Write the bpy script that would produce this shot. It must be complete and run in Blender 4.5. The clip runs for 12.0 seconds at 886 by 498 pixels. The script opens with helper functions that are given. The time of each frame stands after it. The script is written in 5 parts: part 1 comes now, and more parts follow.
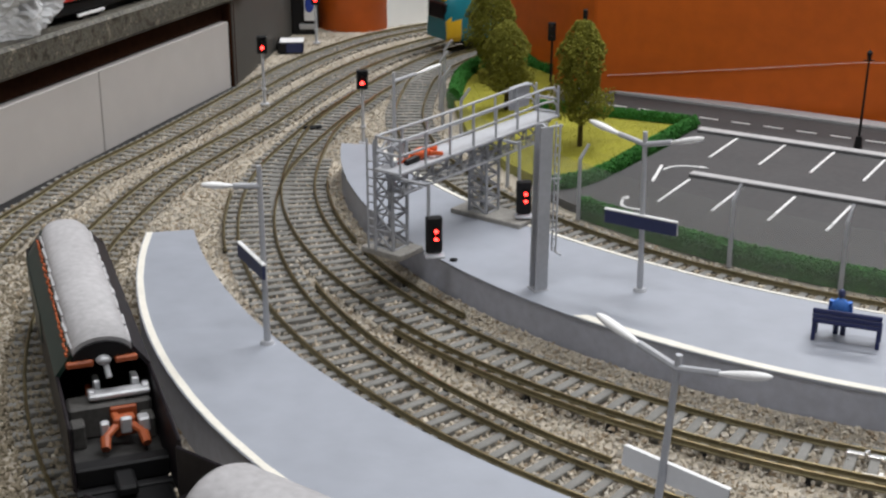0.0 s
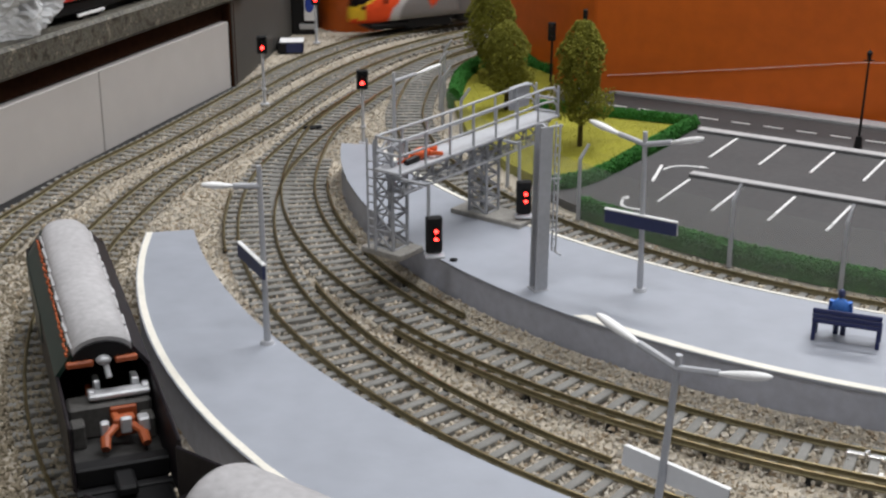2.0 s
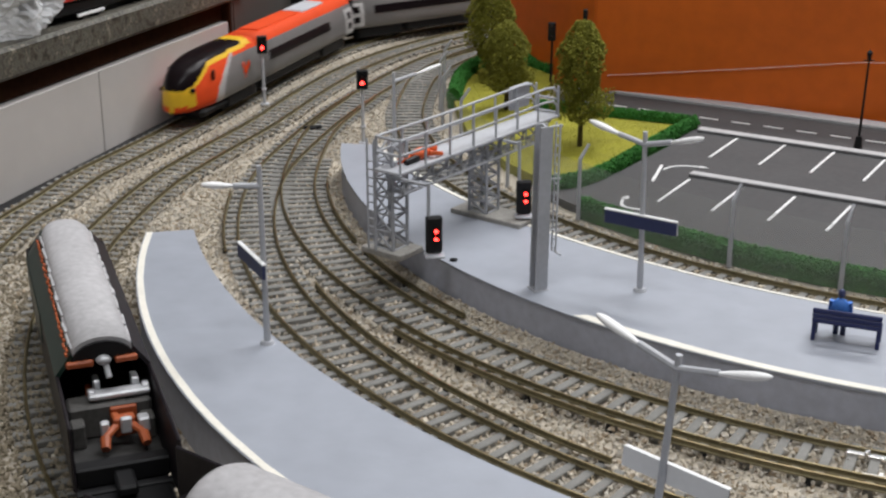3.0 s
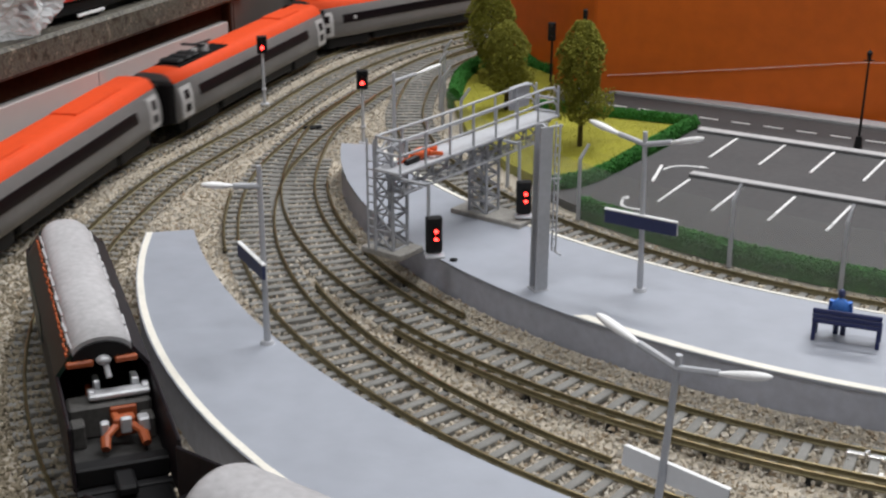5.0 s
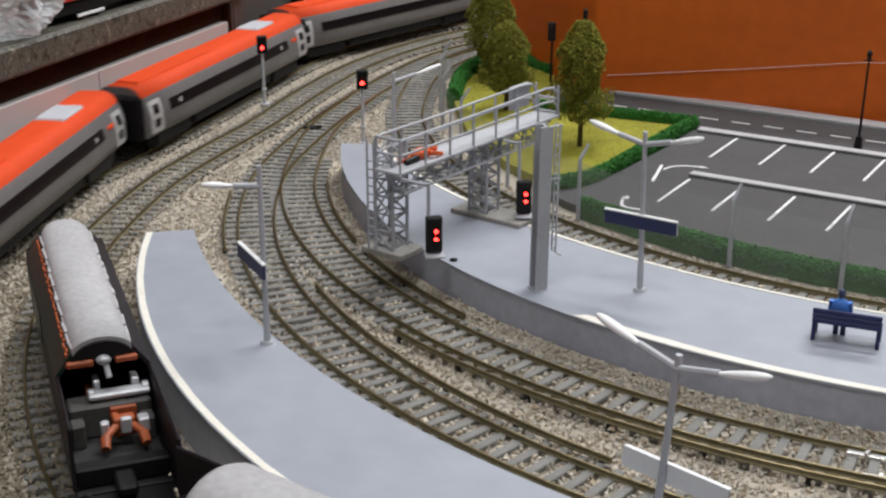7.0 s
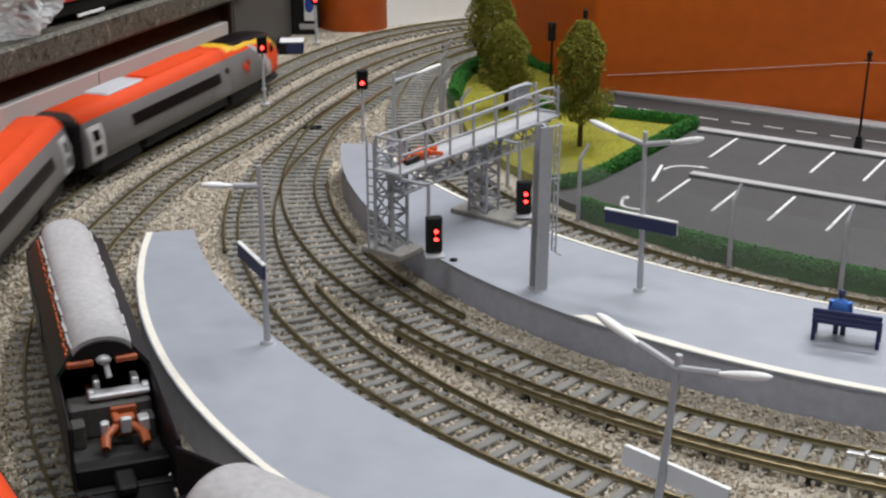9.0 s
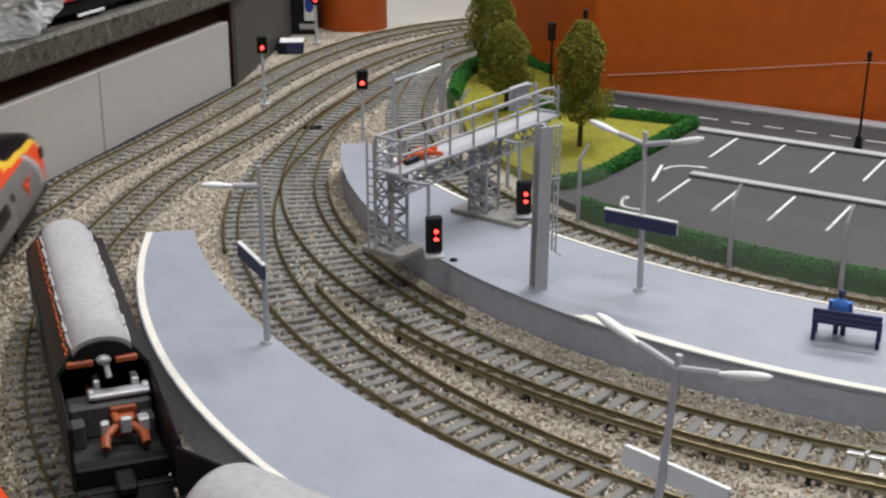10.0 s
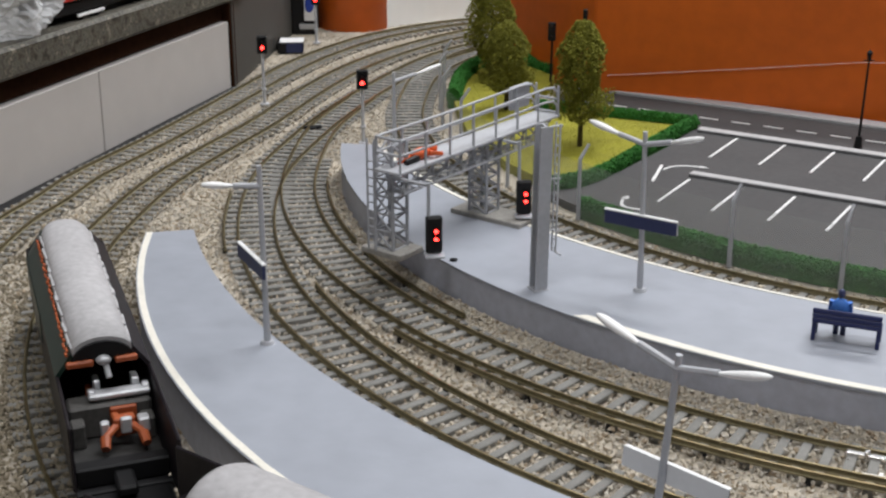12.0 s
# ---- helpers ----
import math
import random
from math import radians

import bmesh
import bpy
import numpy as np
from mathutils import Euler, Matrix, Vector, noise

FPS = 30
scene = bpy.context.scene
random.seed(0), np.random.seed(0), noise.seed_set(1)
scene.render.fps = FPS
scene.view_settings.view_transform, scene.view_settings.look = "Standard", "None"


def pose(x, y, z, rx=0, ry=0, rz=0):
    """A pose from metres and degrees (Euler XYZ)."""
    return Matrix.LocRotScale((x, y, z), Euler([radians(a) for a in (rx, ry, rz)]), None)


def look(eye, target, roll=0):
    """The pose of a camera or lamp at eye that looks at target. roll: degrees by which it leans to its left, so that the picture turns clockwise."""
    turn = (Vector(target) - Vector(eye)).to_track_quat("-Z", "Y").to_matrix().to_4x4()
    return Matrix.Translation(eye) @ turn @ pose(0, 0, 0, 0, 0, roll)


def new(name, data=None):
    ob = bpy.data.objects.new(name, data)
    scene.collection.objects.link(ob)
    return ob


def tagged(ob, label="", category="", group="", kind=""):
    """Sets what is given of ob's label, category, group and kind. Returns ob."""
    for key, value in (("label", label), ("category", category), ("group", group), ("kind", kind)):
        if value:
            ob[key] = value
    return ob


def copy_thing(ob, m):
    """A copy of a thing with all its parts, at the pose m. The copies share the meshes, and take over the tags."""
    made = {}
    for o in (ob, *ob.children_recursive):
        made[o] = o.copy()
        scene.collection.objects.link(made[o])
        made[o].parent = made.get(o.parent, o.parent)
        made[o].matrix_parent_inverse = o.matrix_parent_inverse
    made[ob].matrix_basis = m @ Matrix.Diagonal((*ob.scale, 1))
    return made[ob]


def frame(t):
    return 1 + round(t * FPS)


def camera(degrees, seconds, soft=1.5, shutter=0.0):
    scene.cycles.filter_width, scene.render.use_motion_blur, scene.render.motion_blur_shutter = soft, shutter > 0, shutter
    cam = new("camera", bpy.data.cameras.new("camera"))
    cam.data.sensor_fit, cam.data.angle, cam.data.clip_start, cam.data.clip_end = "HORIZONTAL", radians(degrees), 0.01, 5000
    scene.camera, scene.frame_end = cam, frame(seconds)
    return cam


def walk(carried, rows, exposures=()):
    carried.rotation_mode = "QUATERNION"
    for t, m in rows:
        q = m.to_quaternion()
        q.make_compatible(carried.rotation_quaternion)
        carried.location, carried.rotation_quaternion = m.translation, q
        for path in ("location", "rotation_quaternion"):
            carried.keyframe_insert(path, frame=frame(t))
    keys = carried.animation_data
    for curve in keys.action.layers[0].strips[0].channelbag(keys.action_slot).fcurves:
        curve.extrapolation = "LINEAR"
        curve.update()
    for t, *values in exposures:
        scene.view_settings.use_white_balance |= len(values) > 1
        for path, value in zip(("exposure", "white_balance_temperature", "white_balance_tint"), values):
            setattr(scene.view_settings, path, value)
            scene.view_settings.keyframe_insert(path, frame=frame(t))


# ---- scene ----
# Model railway, 1:76. Metres; z = 0 is the top of the rails.
EYE = (0.0, 0.0, 0.2138)
cam = camera(36.62, 12.0, soft=2.35, shutter=0.5)
walk(cam, [(0, look(EYE, (0, 1, 0.2138 - 0.3717))), (12, look(EYE, (0, 1, 0.2138 - 0.3717)))],
     exposures=[(0, 0.0), (12, 0.0)])

# ---- world and lamps ----
world = bpy.data.worlds.new("world")
scene.world = world
world.use_nodes = True
world.node_tree.nodes["Background"].inputs[0].default_value = (0.62, 0.66, 0.75, 1)
world.node_tree.nodes["Background"].inputs[1].default_value = 0.35


def tube_lamp(eye, aim, w, d, power):
    data = bpy.data.lights.new("tube", "AREA")
    data.shape, data.size, data.size_y, data.energy = "RECTANGLE", w, d, power
    data.color = (0.98, 0.985, 1.0)
    ob = new("ceiling_tube_lamp", data)
    ob.matrix_basis = look(eye, aim)
    return ob


tube_lamp((0.45, 1.05, 1.58), (0.45, 1.0500001, 0), 1.2, 0.20, 15)
tube_lamp((0.15, -0.05, 1.58), (0.15, -0.0499999, 0), 1.2, 0.20, 16)
tube_lamp((0.90, 1.65, 1.50), (0.20, 0.60, 0), 1.3, 0.22, 23)


# ---- materials ----
def material(name, color, rough=0.6, metal=0.0, scale=60.0, vary=0.15, bump=0.0, bump_scale=None, spec=0.4, island=0.0, emit=None, power=0.0):
    """A principled material with two scales of colour variation and fine relief."""
    m = bpy.data.materials.new(name)
    m.use_nodes = True
    nt = m.node_tree
    b = nt.nodes["Principled BSDF"]
    b.inputs["Roughness"].default_value = rough
    b.inputs["Metallic"].default_value = metal
    b.inputs["Specular IOR Level"].default_value = spec
    tc = nt.nodes.new("ShaderNodeTexCoord")
    n1 = nt.nodes.new("ShaderNodeTexNoise")
    n1.inputs["Scale"].default_value = scale
    n1.inputs["Detail"].default_value = 4
    n2 = nt.nodes.new("ShaderNodeTexNoise")
    n2.inputs["Scale"].default_value = scale * 9
    n2.inputs["Detail"].default_value = 3
    for n in (n1, n2):
        nt.links.new(tc.outputs["Object"], n.inputs["Vector"])
    add = nt.nodes.new("ShaderNodeMath")
    add.operation = "ADD"
    nt.links.new(n1.outputs["Fac"], add.inputs[0])
    nt.links.new(n2.outputs["Fac"], add.inputs[1])
    last = add
    if island:
        geo = nt.nodes.new("ShaderNodeNewGeometry")
        info = nt.nodes.new("ShaderNodeObjectInfo")
        mul = nt.nodes.new("ShaderNodeMath")
        mul.operation = "MULTIPLY_ADD"
        mul.inputs[1].default_value = island
        nt.links.new(geo.outputs["Random Per Island"], mul.inputs[0])
        nt.links.new(add.outputs[0], mul.inputs[2])
        mul2 = nt.nodes.new("ShaderNodeMath")
        mul2.operation = "MULTIPLY_ADD"
        mul2.inputs[1].default_value = island
        nt.links.new(info.outputs["Random"], mul2.inputs[0])
        nt.links.new(mul.outputs[0], mul2.inputs[2])
        last = mul2
    mr = nt.nodes.new("ShaderNodeMapRange")
    mr.inputs["From Min"].default_value = 0.6
    mr.inputs["From Max"].default_value = 1.4 + 2 * island
    mr.inputs["To Min"].default_value = 1 - vary
    mr.inputs["To Max"].default_value = 1 + vary
    nt.links.new(last.outputs[0], mr.inputs["Value"])
    mix = nt.nodes.new("ShaderNodeVectorMath")
    mix.operation = "SCALE"
    mix.inputs[0].default_value = color
    nt.links.new(mr.outputs[0], mix.inputs["Scale"])
    nt.links.new(mix.outputs[0], b.inputs["Base Color"])
    if bump:
        bp = nt.nodes.new("ShaderNodeBump")
        bp.inputs["Strength"].default_value = bump
        bp.inputs["Distance"].default_value = 0.001
        n3 = nt.nodes.new("ShaderNodeTexNoise")
        n3.inputs["Scale"].default_value = bump_scale or scale * 5
        n3.inputs["Detail"].default_value = 5
        nt.links.new(tc.outputs["Object"], n3.inputs["Vector"])
        nt.links.new(n3.outputs["Fac"], bp.inputs["Height"])
        nt.links.new(bp.outputs[0], b.inputs["Normal"])
    if emit:
        b.inputs["Emission Color"].default_value = (*emit, 1)
        b.inputs["Emission Strength"].default_value = power
    return m


BALLAST = material("ballast", (0.46, 0.41, 0.335), 0.95, scale=40, vary=0.3, bump=0.8, bump_scale=900)
STONE = material("ballast_stone", (0.50, 0.45, 0.375), 0.95, scale=30, vary=0.25)


def stone_colours(m, stops):
    """Each granule takes one of a few natural stone colours."""
    nt = m.node_tree
    geo = nt.nodes.new("ShaderNodeNewGeometry")
    ramp = nt.nodes.new("ShaderNodeValToRGB")
    ramp.color_ramp.interpolation = "CONSTANT"
    els = ramp.color_ramp.elements
    while len(els) < len(stops):
        els.new(0.5)
    for e, (p, c) in zip(els, stops):
        e.position, e.color = p, (*c, 1)
    nt.links.new(geo.outputs["Random Per Island"], ramp.inputs[0])
    scale = [n for n in nt.nodes if n.type == "VECT_MATH"][0]
    nt.links.new(ramp.outputs[0], scale.inputs[0])


stone_colours(STONE, [(0.0, (0.51, 0.45, 0.36)), (0.34, (0.46, 0.425, 0.37)), (0.58, (0.56, 0.51, 0.425)), (0.78, (0.40, 0.32, 0.23)), (0.90, (0.32, 0.29, 0.25)), (0.95, (0.62, 0.58, 0.50))])


def mottle(m, scale, stops):
    """Chips of several colours pressed together."""
    nt = m.node_tree
    tc = nt.nodes.new("ShaderNodeTexCoord")
    n = nt.nodes.new("ShaderNodeTexNoise")
    n.inputs["Scale"].default_value = scale
    n.inputs["Detail"].default_value = 3
    nt.links.new(tc.outputs["Object"], n.inputs["Vector"])
    ramp = nt.nodes.new("ShaderNodeValToRGB")
    els = ramp.color_ramp.elements
    while len(els) < len(stops):
        els.new(0.5)
    for e, (p, c) in zip(els, stops):
        e.position, e.color = p, (*c, 1)
    nt.links.new(n.outputs["Fac"], ramp.inputs[0])
    scaler = [k for k in nt.nodes if k.type == "VECT_MATH"][0]
    nt.links.new(ramp.outputs[0], scaler.inputs[0])


# Brown for rusty stones and for the shade painted round the standing locomotive.
STAIN_SHADE = material("stain_shade_stone", (0.28, 0.24, 0.175), 0.95, scale=40, vary=0.35)
SLEEPER = material("sleeper", (0.215, 0.210, 0.196), 0.9, scale=200, vary=0.35, bump=0.3, island=0.5)
RAIL = material("rail_side", (0.175, 0.148, 0.080), 0.6, 0.3, scale=90, vary=0.35)
RAILTOP = material("rail_top", (0.34, 0.27, 0.145), 0.33, 1.0, scale=60, vary=0.25)
PLATFORM = material("platform_top", (0.335, 0.356, 0.405), 0.46, scale=9, vary=0.10, bump=0.05, bump_scale=300)
PLATSIDE = material("platform_side", (0.50, 0.52, 0.60), 0.6, scale=30, vary=0.15, bump=0.1)
LINE = material("platform_line", (0.80, 0.77, 0.69), 0.6, scale=60, vary=0.1)
WHITE = material("white_panel", (0.56, 0.53, 0.51), 0.35, scale=8, vary=0.04)
WHITEBOARD = material("white_board", (0.92, 0.92, 0.90), 0.6, scale=6, vary=0.05)
# Dark grey that holds the shade lying on the panel beyond the cabinet.
SHADED_PANEL = material("shaded_panel", (0.065, 0.062, 0.056), 0.6, scale=10, vary=0.1)
DARKWOOD = material("dark_wood", (0.007, 0.003, 0.002), 0.95, scale=30, vary=0.3, spec=0.05)
GRANITE = material("worktop", (0.11, 0.10, 0.08), 0.55, scale=60, vary=0.35, bump=0.25, bump_scale=300)
# Near-black brown; the shade under the worktop is put into this colour.
SHADED_BROWN = material("shaded_brown", (0.030, 0.012, 0.006), 0.9, scale=30, vary=0.3, spec=0.05)
mottle(GRANITE, 260, [(0.30, (0.025, 0.022, 0.018)), (0.42, (0.085, 0.075, 0.055)), (0.50, (0.13, 0.125, 0.105)), (0.58, (0.05, 0.044, 0.036)), (0.70, (0.24, 0.215, 0.17))])
ORANGE = material("orange_card", (0.68, 0.136, 0.012), 0.5, scale=10, vary=0.13, bump=0.04)
ASPHALT = material("asphalt_card", (0.075, 0.073, 0.075), 0.72, scale=30, vary=0.14, bump=0.1, spec=0.22)
KERB = material("kerb_card", (0.46, 0.455, 0.46), 0.6, scale=40, vary=0.15)
KERBFACE = material("kerb_face_card", (0.16, 0.16, 0.165), 0.7, scale=60, vary=0.3)
PAINT = material("white_marking", (0.78, 0.78, 0.78), 0.6, scale=80, vary=0.1)
GRASS = material("grass_mat", (0.285, 0.27, 0.027), 0.95, scale=60, vary=0.25, bump=0.9, bump_scale=800)
HEDGE = material("hedge_foam", (0.035, 0.17, 0.025), 0.95, scale=90, vary=0.4, bump=0.9, bump_scale=700, island=0.6)
LEAF = material("leaf", (0.20, 0.195, 0.024), 0.95, scale=90, vary=0.42, island=0.5)
BARK = material("bark", (0.075, 0.06, 0.03), 0.9, scale=120, vary=0.3, bump=0.5)
SILVERJOIN = material("nickel", (0.75, 0.74, 0.72), 0.25, 1.0, scale=90, vary=0.1)
WHITEJOIN = material("white_nylon", (0.85, 0.84, 0.80), 0.4, scale=90, vary=0.05)
GALV = material("grey_plastic", (0.43, 0.44, 0.47), 0.5, scale=60, vary=0.12)
PLINTH = material("dusty_plinth", (0.34, 0.325, 0.30), 0.9, scale=70, vary=0.25, bump=0.3)
STEEL = material("light_grey_plastic", (0.52, 0.53, 0.56), 0.45, scale=60, vary=0.12)
LAMPWHITE = material("lamp_white", (0.85, 0.85, 0.85), 0.35, scale=60, vary=0.04)
LAMPGREY = material("lamp_post_grey", (0.48, 0.49, 0.52), 0.4, scale=60, vary=0.08)
NAVY = material("navy_sign", (0.03, 0.04, 0.11), 0.5, scale=60, vary=0.1)
BLACK = material("black_plastic", (0.010, 0.010, 0.011), 0.55, scale=60, vary=0.2, spec=0.25)
REDGLOW = material("red_lens", (0.6, 0.02, 0.01), 0.3, emit=(1.0, 0.025, 0.02), power=12)
DARKLENS = material("unlit_lens", (0.03, 0.02, 0.02), 0.2)


# ---- mesh helpers ----
def part(name, bm, mat, parent, label=""):
    """Links a bmesh as one mesh object under a thing or a part (parent None: at top level)."""
    me = bpy.data.meshes.new(name)
    bmesh.ops.recalc_face_normals(bm, faces=bm.faces)
    bm.to_mesh(me)
    bm.free()
    for mm in (mat if isinstance(mat, (list, tuple)) else [mat]):
        me.materials.append(mm)
    ob = new(name, me)
    if parent is not None:
        ob.parent = parent
    if label:
        ob["label"] = label
    return ob


def thing(name, m, label, category, group="", kind=""):
    ob = new(name)
    ob.empty_display_size = 0.005
    ob.matrix_basis = m
    return tagged(ob, label, category, group, kind)


def box(bm, x0, y0, z0, x1, y1, z1, bevel=0.0, m=None, mat=0):
    r = bmesh.ops.create_cube(bm, size=1.0)
    vs = r["verts"]
    for v in vs:
        v.co = Vector(((x0 + x1) / 2 + v.co.x * (x1 - x0), (y0 + y1) / 2 + v.co.y * (y1 - y0), (z0 + z1) / 2 + v.co.z * (z1 - z0)))
    fs = set(f for v in vs for f in v.link_faces)
    if bevel:
        es = set(e for v in vs for e in v.link_edges)
        rb = bmesh.ops.bevel(bm, geom=list(es), offset=bevel, segments=1, affect="EDGES")
        vs = list(set(v for f in rb["faces"] for v in f.verts))
        fs = set(f for v in vs for f in v.link_faces)
    for f in fs:
        f.material_index = mat
    if m is not None:
        bmesh.ops.transform(bm, matrix=m, verts=list(set(v for f in fs for v in f.verts)))
    return bm


def rod(bm, a, b, r, r2=None, seg=8, mat=0, caps=True):
    a, b = Vector(a), Vector(b)
    d = b - a
    r2 = r if r2 is None else r2
    res = bmesh.ops.create_cone(bm, cap_ends=caps, segments=seg, radius1=r, radius2=r2, depth=d.length)
    bmesh.ops.transform(bm, matrix=Matrix.Translation((a + b) / 2) @ d.to_track_quat("Z", "Y").to_matrix().to_4x4(), verts=res["verts"])
    for v in res["verts"]:
        for f in v.link_faces:
            f.material_index = mat
    return bm


def ball(bm, c, r, sx=1, sy=1, sz=1, sub=2, mat=0):
    res = bmesh.ops.create_icosphere(bm, subdivisions=sub, radius=r)
    for v in res["verts"]:
        v.co = Vector((c[0] + v.co.x * sx, c[1] + v.co.y * sy, c[2] + v.co.z * sz))
        for f in v.link_faces:
            f.material_index = mat
            f.smooth = True
    return bm


def loft(bm, rings, close=True, caps=True, mat=0, smooth=False):
    """Faces between rings of equal length."""
    vr = [[bm.verts.new(c) for c in ring] for ring in rings]
    n = len(vr[0])
    for a, b in zip(vr, vr[1:]):
        for i in range(n if close else n - 1):
            j = (i + 1) % n
            f = bm.faces.new((a[i], a[j], b[j], b[i]))
            f.material_index, f.smooth = mat, smooth
    if caps and close:
        for ring in (vr[0], vr[-1]):
            bm.faces.new(ring).material_index = mat
    return vr


class Path:
    """A smooth plan curve through a few control points, with arc length."""

    def __init__(self, pts, steps=24):
        P = [np.array(p, float) for p in pts]
        P = [2 * P[0] - P[1]] + P + [2 * P[-1] - P[-2]]
        out = []
        for a, b, c, d in zip(P, P[1:], P[2:], P[3:]):
            ta = 0.0
            tb = ta + np.linalg.norm(b - a) ** 0.5
            tc = tb + np.linalg.norm(c - b) ** 0.5
            td = tc + np.linalg.norm(d - c) ** 0.5
            for t in np.linspace(tb, tc, steps, endpoint=False):
                A1 = (tb - t) / (tb - ta) * a + (t - ta) / (tb - ta) * b
                A2 = (tc - t) / (tc - tb) * b + (t - tb) / (tc - tb) * c
                A3 = (td - t) / (td - tc) * c + (t - tc) / (td - tc) * d
                B1 = (tc - t) / (tc - ta) * A1 + (t - ta) / (tc - ta) * A2
                B2 = (td - t) / (td - tb) * A2 + (t - tb) / (td - tb) * A3
                out.append((tc - t) / (tc - tb) * B1 + (t - tb) / (tc - tb) * B2)
        out.append(P[-2])
        self.p = np.array(out)
        for _ in range(30):
            self.p[1:-1] = 0.25 * self.p[:-2] + 0.5 * self.p[1:-1] + 0.25 * self.p[2:]
        self.s = np.r_[0, np.cumsum(np.linalg.norm(np.diff(self.p, axis=0), axis=1))]
        self.length = self.s[-1]

    def at(self, s):
        return Vector((float(np.interp(s, self.s, self.p[:, 0])), float(np.interp(s, self.s, self.p[:, 1])), 0))

    def tangent(self, s):
        return (self.at(s + 0.003) - self.at(s - 0.003)).normalized()

    def side(self, s, off):
        """The point off metres to the right of the way of travel."""
        t = self.tangent(s)
        return self.at(s) + Vector((t.y, -t.x, 0)) * off

    def near(self, x, y):
        return float(self.s[np.argmin((self.p[:, 0] - x) ** 2 + (self.p[:, 1] - y) ** 2)])


def arc(cx, cy, r, a0, a1, n):
    return [(cx + r * math.cos(radians(a0 + (a1 - a0) * i / (n - 1))), cy + r * math.sin(radians(a0 + (a1 - a0) * i / (n - 1)))) for i in range(n)]


def sweep(bm, path, s0, s1, profile, step=0.008, mats=None):
    """Sweeps a closed profile of (offset to the right, z) along the path."""
    n = max(2, int((s1 - s0) / step))
    rings = []
    for i in range(n + 1):
        s = s0 + (s1 - s0) * i / n
        c, t = path.at(s), path.tangent(s)
        nrm = Vector((t.y, -t.x, 0))
        rings.append([c + nrm * o + Vector((0, 0, z)) for o, z in profile])
    vr = [[bm.verts.new(c) for c in ring] for ring in rings]
    k = len(profile)
    for a, b in zip(vr, vr[1:]):
        for i in range(k):
            f = bm.faces.new((a[i], a[(i + 1) % k], b[(i + 1) % k], b[i]))
            f.material_index = mats[i] if mats else 0
    for ring in (vr[0], vr[-1]):
        bm.faces.new(ring)
    return bm


# ---- plan ----
# Five tracks on one bend; their centrelines run from the near right to the far right.
TRACK_A = Path([(0.36, 0.260)] + arc(0.287, 0.662, 0.381, 265, 185, 9) + [(-0.0935, 0.700), (-0.081, 0.770), (-0.0705, 0.815), (-0.0475, 0.888), (-0.013, 0.975), (0.012, 1.016), (0.05, 1.055), (0.12, 1.10), (0.3, 1.15), (0.9, 1.2), (2.0, 1.2), (3.1, 1.2)])
TRACK_B = Path([(0.62, 0.31)] + arc(0.282, 0.709, 0.3605, 285, 175, 11) + [(-0.073, 0.790), (-0.062, 0.838), (-0.0475, 0.888)])
TRACK_H = Path([(0.62, 0.48)] + arc(0.350, 0.834, 0.372, 290, 172, 12) + [(-0.012, 0.93), (0.005, 0.975), (0.03, 1.02), (0.06, 1.062)])
TRACK_I = Path([(0.7, 0.11)] + arc(0.273, 0.569, 0.436, 275, 180, 9) + [(-0.157, 0.640), (-0.148, 0.690), (-0.132, 0.742), (-0.112, 0.800), (-0.0915, 0.877), (-0.064, 0.958), (-0.031, 1.020), (0.016, 1.080), (0.06, 1.118), (0.13, 1.155), (0.3, 1.2), (0.9, 1.25)])
TRACK_J = Path([(2.9, 0.06), (2.2, 0.06), (1.5, 0.06), (0.9, 0.06), (0.5, 0.078)] + [(0.273 + r * math.cos(radians(a)), 0.569 + r * math.sin(radians(a))) for a, r in ((270, 0.4878), (258, 0.5000), (246, 0.5150), (234, 0.5200), (222, 0.4860), (212, 0.4895), (203, 0.4895), (194, 0.4890), (185, 0.4876))] + [(-0.210, 0.615), (-0.201, 0.652), (-0.194, 0.690), (-0.182, 0.725), (-0.167, 0.768), (-0.1385, 0.862), (-0.121, 0.923), (-0.100, 0.985), (-0.067, 1.050), (-0.042, 1.083), (-0.010, 1.113), (0.022, 1.134), (0.09, 1.17), (0.2, 1.205), (0.5, 1.26), (1.2, 1.3), (2.0, 1.3), (3.0, 1.3)])


